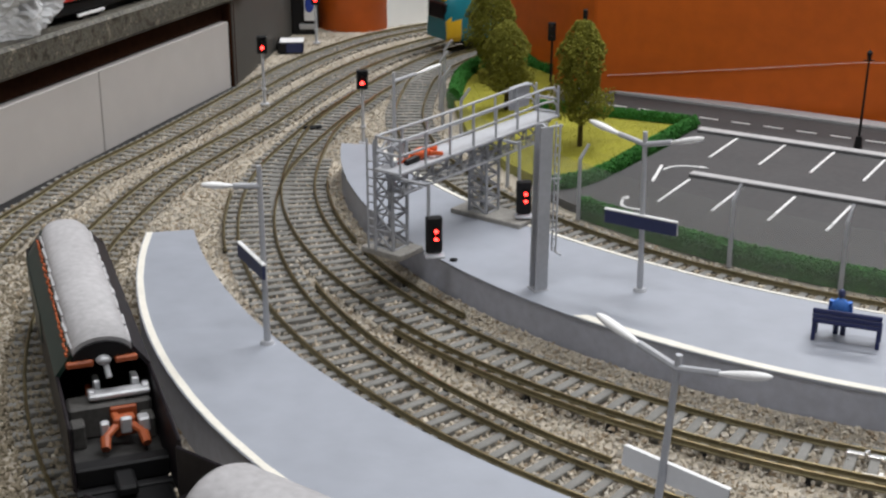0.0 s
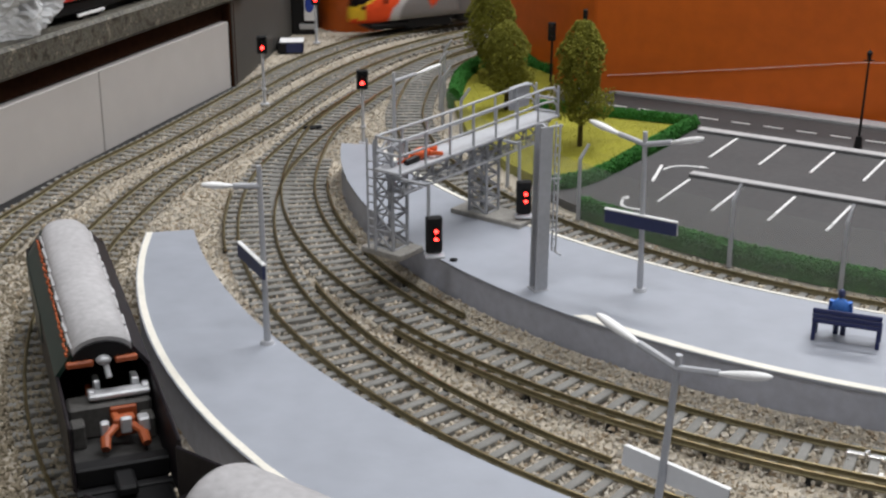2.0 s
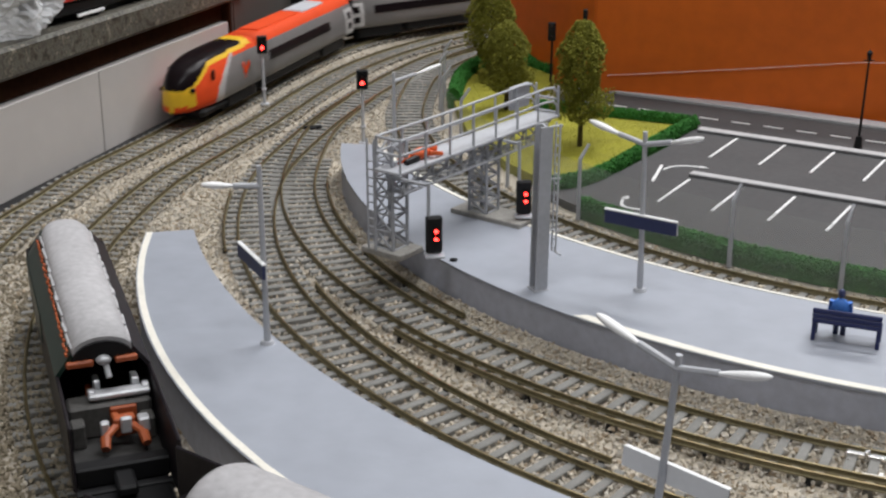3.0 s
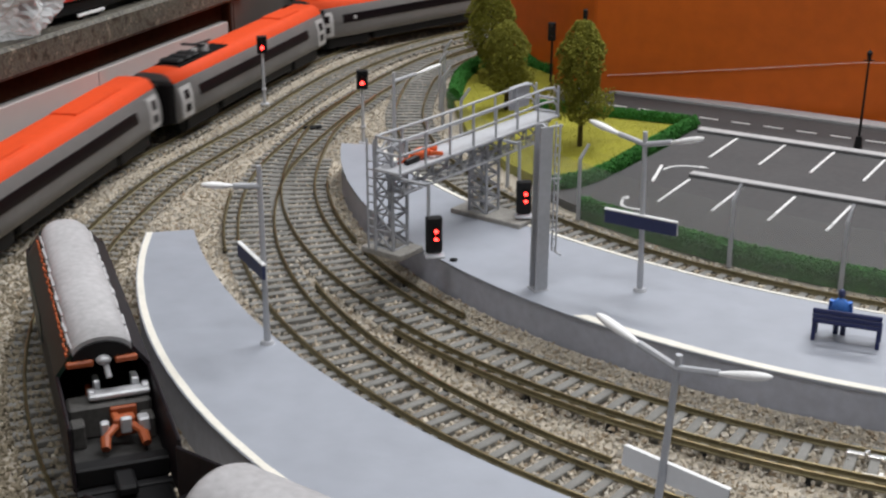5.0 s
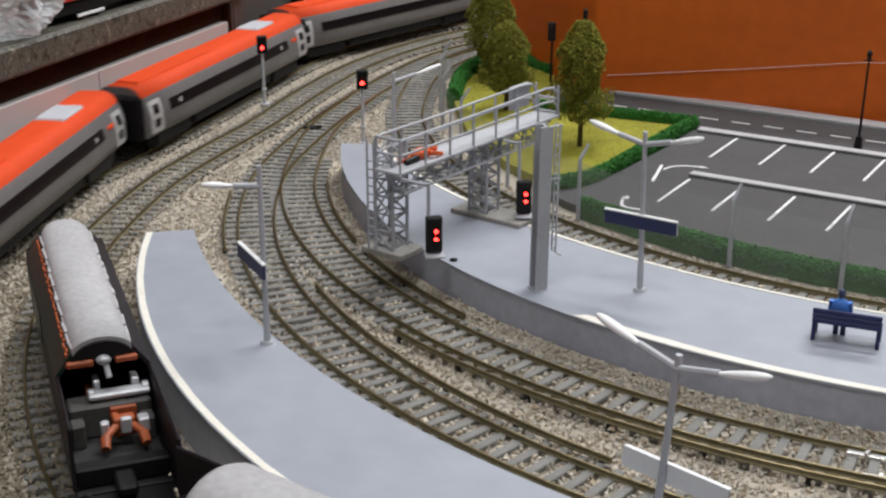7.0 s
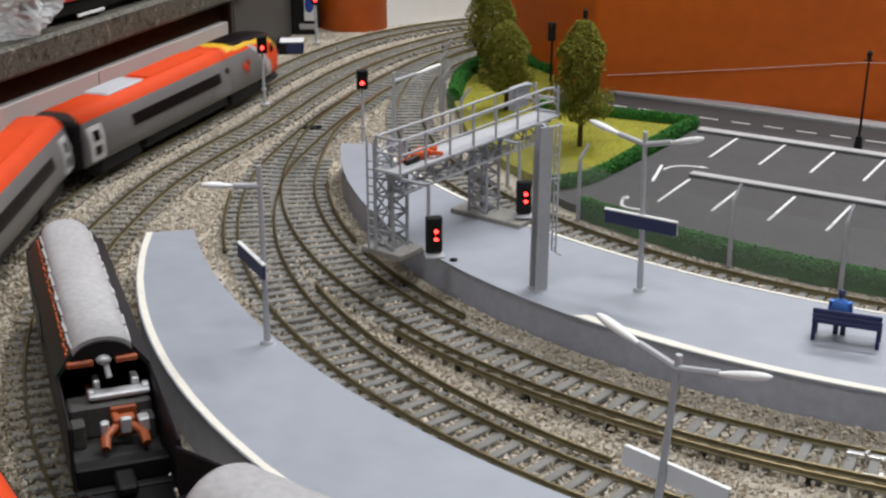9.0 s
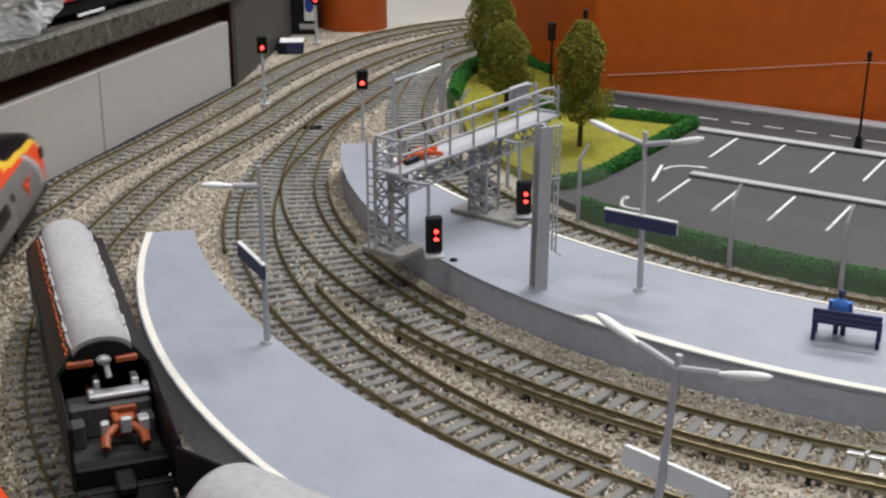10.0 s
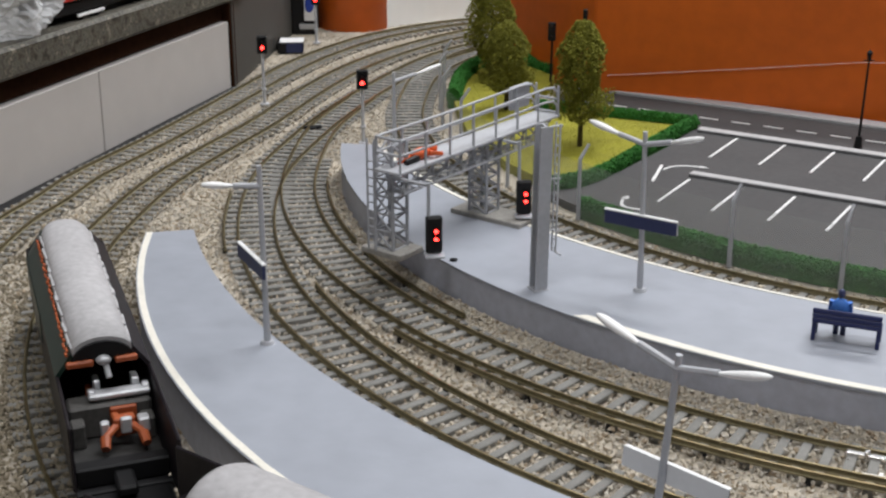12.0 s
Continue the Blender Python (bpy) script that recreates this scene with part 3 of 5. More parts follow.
tree(0.0335, 0.915, 0.068, 0.0188, 0.012, 13, "olive-green model tree beside the curved hedge")


# ---- fence ----
def build_fence():
    fe = thing("fence", Matrix(), "concrete-post fence with clear mesh along the track", "fence")
    P = Path(arc(0.350, 0.836, 0.352, 170, 285, 24))
    marks = [(0.066, 0.626), (0.130, 0.563), (0.172, 0.536), (0.218, 0.513), (0.034, 0.680), (0.014, 0.745), (0.003, 0.800), (0.0005, 0.845), (0.003, 0.880)]
    for x, y in marks:
        s = P.near(x, y)
        c, t = P.at(s), P.tangent(s)
        out = Vector((-t.y, t.x, 0))
        bm = bmesh.new()
        rod(bm, c + Vector((0, 0, -0.004)), c + Vector((0, 0, 0.028)), 0.0012, 0.0010, 6)
        rod(bm, c + Vector((0, 0, 0.0275)), c + out * 0.004 + Vector((0.001, 0, 0.0345)), 0.0010, 0.0008, 6)
        part("post", bm, GALV, fe, "grey cranked concrete post")
    bm = bmesh.new()
    sweep(bm, P, 0.01, P.length - 0.01, [(-0.0001, -0.004), (0.0001, -0.004), (0.0001, 0.026), (-0.0001, 0.026)], 0.006)
    m = material("clear_mesh", (0.5, 0.52, 0.5), 0.6)
    m.node_tree.nodes["Principled BSDF"].inputs["Alpha"].default_value = 0.12
    part("mesh", bm, m, fe, "fine pale see-through mesh")


build_fence()


# ---- platform furniture ----
def platform_lamp(x, y, z, h, turn, arms, sign, label, lean=0.0, half=0.0225, sign_shift=0.0, sign_turn=None, drop=0.005, rise=0.0055, sign_z=0.029, sign_half=0.0155):
    """turn: degrees of the arms' line; arms: which of the two arms it has."""
    lp = thing("platform_lamp", pose(x, y, z, 0, lean, 0), label, "lamp post", group="platform lamps")
    bm = bmesh.new()
    rod(bm, (0, 0, -0.0004), (0, 0, 0.0012), 0.0030, 0.0022, 14)
    part("base", bm, LAMPGREY, lp, "small round grey base")
    bm = bmesh.new()
    rod(bm, (0, 0, 0), (0, 0, 0.012), 0.0013, 0.0012, 10)
    rod(bm, (0, 0, 0.012), (0, 0, h), 0.0011, 0.0009, 10)
    part("post", bm, LAMPGREY, lp)
    a = radians(turn)
    for sgn in arms:
        d = Vector((math.cos(a) * sgn, math.sin(a) * sgn, 0))
        joint = Vector((0, 0, h - drop))
        bm = bmesh.new()
        mid = joint + d * half * 0.5 + Vector((0, 0, rise * 0.45))
        rod(bm, joint, mid, 0.0011, 0.0011, 8)
        part("arm", bm, LAMPGREY, lp)
        bm = bmesh.new()
        end = joint + d * half + Vector((0, 0, rise))
        ang = math.atan2(d.y, d.x)
        q = Matrix.Translation((mid + end) / 2) @ Matrix.Rotation(ang, 4, "Z") @ Matrix.Rotation(-math.atan2(end.z - mid.z, half * 0.5), 4, "Y")
        res = bmesh.ops.create_icosphere(bm, subdivisions=3, radius=1)
        for v in res["verts"]:
            c = v.co
            w = 0.75 + 0.25 * c.x
            v.co = q @ Vector((c.x * half * 0.34, c.y * 0.0022 * w, c.z * 0.0015 * w))
        for f in bm.faces:
            f.smooth = True
        part("lamp_head", bm, LAMPWHITE, lp, "white lozenge-shaped lamp head")
    if sign:
        b = radians(turn if sign_turn is None else sign_turn)
        mm = Matrix.Translation((math.cos(b) * sign_shift, math.sin(b) * sign_shift, sign_z)) @ Matrix.Rotation(b, 4, "Z")
        bm = bmesh.new()
        box(bm, -sign_half, -0.0023, -0.0026, sign_half, -0.0012, 0.0026, 0.0002, mm)
        board = part("sign_board", bm, NAVY, lp, "navy blue name board")
        bm = bmesh.new()
        box(bm, -sign_half - 0.0002, -0.0024, 0.0027, sign_half + 0.0002, -0.0011, 0.0033, 0.0001, mm)
        box(bm, -sign_half - 0.0002, -0.0011, -0.0026, sign_half + 0.0002, -0.0008, 0.0033, 0.0, mm)
        part("sign_edge", bm, LAMPWHITE, board, "white upper edge and back")
    return lp


platform_lamp(-0.0632, 0.4405, TOP, 0.0668, 15, (-1,), True, "grey single-arm platform lamp with a navy name board", half=0.0185, sign_turn=-63, sign_shift=-0.0085, sign_half=0.0135, drop=0.0075, rise=0.002)
platform_lamp(0.0778, 0.4905, TOP, 0.0650, -36, (-1, 1), True, "grey two-arm platform lamp with a navy name board", lean=-1.0)
platform_lamp(0.0553, 0.3060, TOP, 0.0580, -40, (-1, 1), True, "grey two-arm platform lamp at the edge of the narrow platform", half=0.0237, lean=4.0, rise=0.0062, drop=0.0038, sign_shift=-0.003, sign_turn=140, sign_z=0.0235)
platform_lamp(-0.0262, 0.7000, TOP, 0.0400, 30, (1,), False, "grey single-arm lamp at the end of the wide platform", half=0.0270)


def build_bench():
    m = Matrix.Translation((0.1440, 0.4385, TOP)) @ Matrix.Rotation(math.atan2(-0.009, 0.022), 4, "Z")
    be = thing("bench", m, "dark blue slatted platform bench with its back to the rails", "bench")
    blue = material("bench_blue", (0.015, 0.022, 0.10), 0.45, scale=80, vary=0.2)
    for x in (-0.0112, 0.0112):
        bm = bmesh.new()
        box(bm, x - 0.0007, 0.0, 0, x + 0.0007, 0.0014, 0.0125, 0.0002)
        box(bm, x - 0.0007, 0.0075, 0, x + 0.0007, 0.0088, 0.0070, 0.0002)
        box(bm, x - 0.0007, 0.0, 0.0055, x + 0.0007, 0.0088, 0.0064, 0.0002)
        part("end_frame", bm, blue, be)
    for i in range(3):
        bm = bmesh.new()
        box(bm, -0.0120, 0.0016 + i * 0.0025, 0.0064, 0.0120, 0.0037 + i * 0.0025, 0.0071, 0.0002)
        part("seat_slat", bm, blue, be)
        bm = bmesh.new()
        box(bm, -0.0120, -0.0006, 0.0075 + i * 0.00185, 0.0120, 0.0003, 0.0092 + i * 0.00185, 0.0002)
        part("back_slat", bm, blue, be)
    cloth = material("figure_paint", (0.06, 0.20, 0.62), 0.6, scale=200, vary=0.2)
    bm = bmesh.new()
    ball(bm, (0, 0, 0.0055), 0.0030, 1.15, 0.75, 1.35)
    ball(bm, (0, 0.0002, 0.0112), 0.0014, 1, 1, 1.15, mat=1)
    rod(bm, (-0.0032, 0, 0.0082), (-0.0036, 0.0012, 0.0030), 0.0009, mat=0)
    rod(bm, (0.0032, 0, 0.0082), (0.0036, 0.0012, 0.0030), 0.0009, mat=0)
    for x in (-0.0013, 0.0013):
        rod(bm, (x, 0, 0.0010), (x, 0.0052, 0.0012), 0.0012, mat=1)
        rod(bm, (x, 0.0052, 0.0012), (x, 0.0054, -0.0068), 0.0010, mat=1)
    fig = part("seated_figurine", bm, [cloth, NAVY], None)
    fig.matrix_basis = m @ Matrix.Translation((-0.0030, 0.0040, 0.0070))
    tagged(fig, "small seated plastic figurine painted blue, on the bench", "figurine")


build_bench()


# ---- signals ----
def signal_head(parent, m, lamps, h=0.0135, w=0.0062, r=0.0013, dx=0.0):
    bm = bmesh.new()
    box(bm, -w / 2, 0, 0, w / 2, 0.0032, h, 0.0007, m)
    head = part("signal_head", bm, BLACK, parent, "black signal head")
    for z, on in lamps:
        bm = bmesh.new()
        ball(bm, (0, 0, 0), r, 1, 0.6, 1)
        bmesh.ops.transform(bm, matrix=m @ Matrix.Translation((dx, -0.0003, z)), verts=bm.verts)
        part("lens", bm, REDGLOW if on else DARKLENS, head, "glowing red lens" if on else "unlit lens")
        bm = bmesh.new()
        rod(bm, m @ Vector((dx, 0.0003, z + 0.0004)), m @ Vector((dx, -0.0016, z + 0.0010)), r + 0.0004, r + 0.0004, 12, caps=False)
        part("hood", bm, BLACK, head)
    return head


def post_signal(x, y, h, label, group="post signals"):
    sg = thing("colour_light_signal", pose(x, y, -0.003, 0, 0, math.degrees(math.atan2(-x, y)) * 1.0), label, "railway signal", group=group)
    bm = bmesh.new()
    box(bm, -0.0028, -0.0022, 0, 0.0028, 0.0022, 0.0016, 0.0003)
    part("base", bm, STEEL, sg)
    bm = bmesh.new()
    rod(bm, (0, 0, 0.001), (0, 0, h - 0.0105), 0.0011, 0.0010, 10)
    box(bm, -0.0016, -0.0016, 0.010, 0.0016, 0.0016, 0.0115, 0.0003)
    part("post", bm, STEEL, sg, "pale grey signal post")
    signal_head(sg, Matrix.Translation((0, -0.0024, h - 0.0120)), [(0.0072, False), (0.0038, True)], 0.0115, 0.0066)
    return sg


post_signal(-0.1165, 0.853, 0.0465, "black two-aspect signal showing red on a grey post")
post_signal(-0.0468, 0.760, 0.0455, "black two-aspect signal showing red on a grey post")
post_signal(-0.1000, 1.050, 0.0430, "grey-posted signal showing red beside the pillar")


def truss(bm, a, b, w, n, r, up):
    """A square lattice mast or girder from a to b."""
    a, b = Vector(a), Vector(b)
    d = (b - a).normalized()
    s1 = d.cross(up).normalized() * w / 2
    s2 = d.cross(s1).normalized() * w / 2
    corners = [s1 + s2, s1 - s2, -s1 - s2, -s1 + s2]
    for c in corners:
        rod(bm, a + c, b + c, r, r, 6)
    for i in range(n):
        p, q = a.lerp(b, i / n), a.lerp(b, (i + 1) / n)
        for k in range(4):
            c0, c1 = corners[k], corners[(k + 1) % 4]
            rod(bm, p + c0, q + c1, r * 0.65, r * 0.65, 5)
            rod(bm, p + c0, p + c1, r * 0.65, r * 0.65, 5)
    return bm


def build_gantry():
    A0, A1 = Vector((-0.016, 0.524, 0)), Vector((0.052, 0.613, 0))
    ax = (A1 - A0).normalized()
    L = (A1 - A0).length
    m = Matrix.Translation((A0.x, A0.y, TOP)) @ Matrix.Rotation(math.atan2(ax.y, ax.x), 4, "Z")
    g = thing("signal_gantry", m, "grey plastic lattice signal gantry across the wide platform", "signal gantry")
    up = Vector((1, 0, 0))
    deck = 0.0385
    for x, y, wx, y0, y1 in ((0.006, 0.012, 0.0080, 0.001, 0.0225), (0.069, 0.009, 0.0078, -0.016, 0.0225)):
        bm = bmesh.new()
        box(bm, x - wx, y0, -0.0005, x + wx, y1, 0.0022, 0.0004)
        part("plinth", bm, PLINTH, g, "dusty grey-brown concrete plinth")
        bm = bmesh.new()
        truss(bm, (x, y, 0.0022), (x, y, deck + (0.010 if x < 0.02 else -0.002)), 0.0095, 6, 0.0008, up)
        part("lattice_mast", bm, GALV, g, "grey lattice mast")
    bm = bmesh.new()
    truss(bm, (0.002, 0.006, deck - 0.006), (L, 0.006, deck - 0.006), 0.0085, 11, 0.0006, Vector((0, 0, 1)))
    part("girder", bm, GALV, g, "grey lattice girder")
    bm = bmesh.new()
    box(bm, -0.004, -0.001, deck - 0.0008, L + 0.004, 0.0125, deck + 0.0006, 0.0003)
    part("walkway", bm, STEEL, g, "pale grey walkway deck")
    for y in (-0.0005, 0.0120):
        for z in (0.0075, 0.0140):
            bm = bmesh.new()
            rod(bm, (-0.003, y, deck + z), (L * 0.38, y, deck + z), 0.0006, seg=6)
            bend = [(L * 0.38, z), (L - 0.008, z + 0.001), (L - 0.001, z + 0.0002), (L + 0.002, z - 0.0022), (L + 0.003, z - 0.0060)]
            for (xa, za), (xb, zc) in zip(bend, bend[1:]):
                rod(bm, (xa, y, deck + za), (xb, y, deck + zc), 0.0006, seg=6)
            part("handrail", bm, GALV, g)
        for i in range(8):
            x = -0.003 + i * (L + 0.006) / 7
            bm = bmesh.new()
            rod(bm, (x, y, deck), (x, y, deck + 0.0142), 0.0006, seg=6)
            part("stanchion", bm, GALV, g)
    for z in (0.0075, 0.0140):
        for x, z in ((-0.003, z), (L + 0.003, z - 0.0060)):
            bm = bmesh.new()
            rod(bm, (x, -0.0005, deck + z), (x, 0.012, deck + z), 0.0006, seg=6)
            part("end_rail", bm, GALV, g)
    # access ladder with safety hoops at the near end
    bm = bmesh.new()
    for y in (0.014, 0.018):
        rod(bm, (-0.002, y, 0.002), (-0.002, y, deck + 0.012), 0.0005, seg=6)
    for i in range(11):
        rod(bm, (-0.002, 0.014, 0.005 + i * 0.0036), (-0.002, 0.018, 0.005 + i * 0.0036), 0.0004, seg=5)
    part("ladder", bm, GALV, g, "grey access ladder")
    bm = bmesh.new()
    box(bm, L - 0.016, 0.0128, deck + 0.0040, L - 0.001, 0.0150, deck + 0.0150, 0.0004)
    part("equipment_cabinet", bm, GALV, g, "grey flat equipment cabinet")
    inv = m.inverted()
    for x, y, zc in ((-0.0035, 0.511, 0.0295), (0.0365, 0.572, 0.0255)):
        c = inv @ Vector((x, y, zc - 0.0075))
        ang = -math.atan2(ax.y, ax.x) + math.atan2(-x, y) + 0.12
        mm = Matrix.Translation(c) @ Matrix.Rotation(ang, 4, "Z")
        signal_head(g, mm, [(0.0094, True), (0.0060, True)], 0.0155, 0.0068, 0.0009, 0.0007)
        bm = bmesh.new()
        rod(bm, c + Vector((0, 0.003, 0.0150)), (c.x, c.y + 0.003, deck - 0.001), 0.0008, seg=6)
        rod(bm, (c.x, c.y + 0.003, deck - 0.002), (c.x, 0.004, deck - 0.002), 0.0007, seg=6)
        part("signal_hanger", bm, GALV, g)
        bm = bmesh.new()
        box(bm, -0.004, -0.0035, -0.0012, 0.004, 0.003, -0.0004, 0.0002, mm)
        part("signal_tray", bm, GALV, g)
    orange = material("hi_vis_orange", (0.75, 0.13, 0.03), 0.6, scale=150, vary=0.25)
    bm = bmesh.new()
    ball(bm, (0, 0, 0.0020), 0.0026, 1.9, 0.9, 0.75)
    ball(bm, (0.0066, 0, 0.0022), 0.0017, 1.2, 1, 0.9)
    rod(bm, (-0.003, 0.001, 0.0012), (-0.0095, 0.0018, 0.0010), 0.0013, 0.0010, mat=0)
    rod(bm, (-0.003, -0.001, 0.0012), (-0.0095, -0.0014, 0.0010), 0.0013, 0.0010, mat=1)
    rod(bm, (0.002, -0.0022, 0.002), (0.007, -0.0040, 0.001), 0.0009, 0.0007, mat=0)
    f = part("lying_figurine", bm, [orange, BLACK], None)
    f.matrix_basis = m @ Matrix.Translation((0.0185, 0.006, deck + 0.0004)) @ Matrix.Scale(1.25, 4)
    tagged(f, "orange painted plastic figurine lying on the gantry walkway", "figurine")


build_gantry()


def build_small_bits():
    bm = bmesh.new()
    box(bm, -0.0055, -0.0012, 0, 0.0055, 0.0012, 0.0022, 0.0004)
    box(bm, -0.0020, -0.0026, 0, 0.0020, 0.0026, 0.0016, 0.0004)
    ob = part("point_motor", bm, BLACK, None)
    ob.matrix_basis = pose(-0.0795, 0.792, -0.0024, 0, 0, 10)
    tagged(ob, "small black point motor between the rails", "point motor")
    bm = bmesh.new()
    ball(bm, (0, 0, 0.0006), 0.0014, 1.3, 0.9, 0.5)
    ob = part("black_scrap", bm, BLACK, None)
    ob.matrix_basis = pose(0.0045, 0.5235, TOP)
    tagged(ob, "tiny black scrap lying on the wide platform", "scrap")


build_small_bits()


def build_column():
    c = thing("steel_column", pose(0.0378, 0.4930, TOP, 0, 0.6, 20), "tall grey H-section column standing on the wide platform", "column")
    bm = bmesh.new()
    box(bm, -0.0027, -0.0030, 0, 0.0027, -0.0022, 0.0668, 0.0002)
    box(bm, -0.0027, 0.0022, 0, 0.0027, 0.0030, 0.0668, 0.0002)
    box(bm, -0.0004, -0.0022, 0, 0.0004, 0.0022, 0.0668)
    part("shaft", bm, GALV, c)
    bm = bmesh.new()
    box(bm, -0.0035, -0.0036, -0.0003, 0.0035, 0.0036, 0.0004, 0.0002)
    part("base_plate", bm, GALV, c)
    bm = bmesh.new()
    for y in (-0.0018, 0.0018):
        rod(bm, (0.0060, y, 0.0150), (0.0060, y, 0.0672), 0.0004, seg=6)
    for i in range(14):
        rod(bm, (0.0060, -0.0018, 0.0165 + i * 0.0038), (0.0060, 0.0018, 0.0165 + i * 0.0038), 0.0003, seg=5)
    for z in (0.024, 0.045, 0.066):
        rod(bm, (0.0030, 0, z), (0.0078, 0, z), 0.0004, seg=5)
    rod(bm, (0.0060, -0.0018, 0.0150), (0.0085, -0.0018, 0.0138), 0.0004, seg=5)
    rod(bm, (0.0060, 0.0018, 0.0150), (0.0085, 0.0018, 0.0138), 0.0004, seg=5)
    rod(bm, (0.0085, -0.0018, 0.0138), (0.0085, 0.0018, 0.0138), 0.0004, seg=5)
    part("ladder", bm, STEEL, c, "thin grey ladder")


build_column()


# ---- black street furniture by the car park ----
def street_lamp(x, y, h, label):
    s = thing("street_lamp", pose(x, y, 0.0, 0, 1.0, 0), label, "street lamp", group="street lamps")
    bm = bmesh.new()
    rod(bm, (0, 0, -0.001), (0, 0, 0.007), 0.0026, 0.0018, 10)
    part("base", bm, BLACK, s)
    bm = bmesh.new()
    rod(bm, (0, 0, 0.006), (0, 0, h - 0.004), 0.0008, 0.0006, 8)
    rod(bm, (-0.003, 0, h - 0.006), (0.003, 0, h - 0.006), 0.0004, seg=6)
    part("post", bm, BLACK, s)
    bm = bmesh.new()
    rod(bm, (0, 0, h - 0.006), (0, 0, h - 0.0015), 0.0010, 0.0017, 8)
    rod(bm, (0, 0, h - 0.0015), (0, 0, h), 0.0018, 0.0003, 8)
    part("lantern", bm, BLACK, s)


street_lamp(0.2385, 0.742, 0.0570, "black model street lamp at the car park kerb")


def traffic_light(x, y, h, label, k=1.0):
    s = thing("traffic_light", pose(x, y, 0.0), label, "traffic light", group="traffic lights")
    bm = bmesh.new()
    rod(bm, (0, 0, -0.004), (0.0004, 0, h - 0.009), 0.0009, 0.0007, 8)
    part("post", bm, BLACK, s)
    bm = bmesh.new()
    box(bm, -0.0026 * k, -0.0015, h - 0.0125, 0.0026 * k, 0.0018, h, 0.0005)
    head = part("head", bm, BLACK, s)
    for i in range(3):
        bm = bmesh.new()
        ball(bm, (0, -0.0016, h - 0.0025 - i * 0.0036), 0.0012 * k, 1, 0.5, 1)
        part("lens", bm, DARKLENS, head)


traffic_light(0.0738, 0.902, 0.0420, "black model traffic light beside the hedge")
traffic_light(0.0925, 0.868, 0.0570, "slim black model traffic light by the backdrop", 0.55)
slab("parking_ticket_box", Matrix.Translation((0.2275, 0.643, 0)), (-0.003, -0.003, 0, 0.004, 0.003, 0.009), BLACK, "small black box on the kerb island", "box")


# ---- worktop and clutter along the cabinet ----
slab("worktop", TILTED, (-0.45, -0.002, 0.0565, 0.30, 0.40, 0.0730), GRANITE, "speckled grey chipboard worktop with a rough edge", "worktop", 0.002)
slab("cabinet_carcass", WALL, (-0.45, 0.10, -0.90, 0.30, 0.40, -0.0505), WHITE, "white cabinet carcass standing on the floor", "cabinet")
slab("cabinet_back", WALL, (-0.45, 0.35, -0.05, 0.272, 0.36, 0.0575), DARKWOOD, "dark cabinet back", "cabinet")
slab("corner_post", WALL, (0.2725, 0.0005, -0.0075, 0.280, 0.03, 0.0540), SHADED_BROWN, "dark corner post at the end of the cabinet", "post")
W2 = Matrix.Translation((-0.1435, 0.905, 0)) @ Matrix.Rotation(math.atan2(0.150, 0.016), 4, "Z")
slab("wall_panel_3", W2, (0.002, 0.0, -0.0075, 0.30, 0.01, 0.30), SHADED_PANEL, "panel beyond the cabinet, its shade painted in as dark grey", "panel")


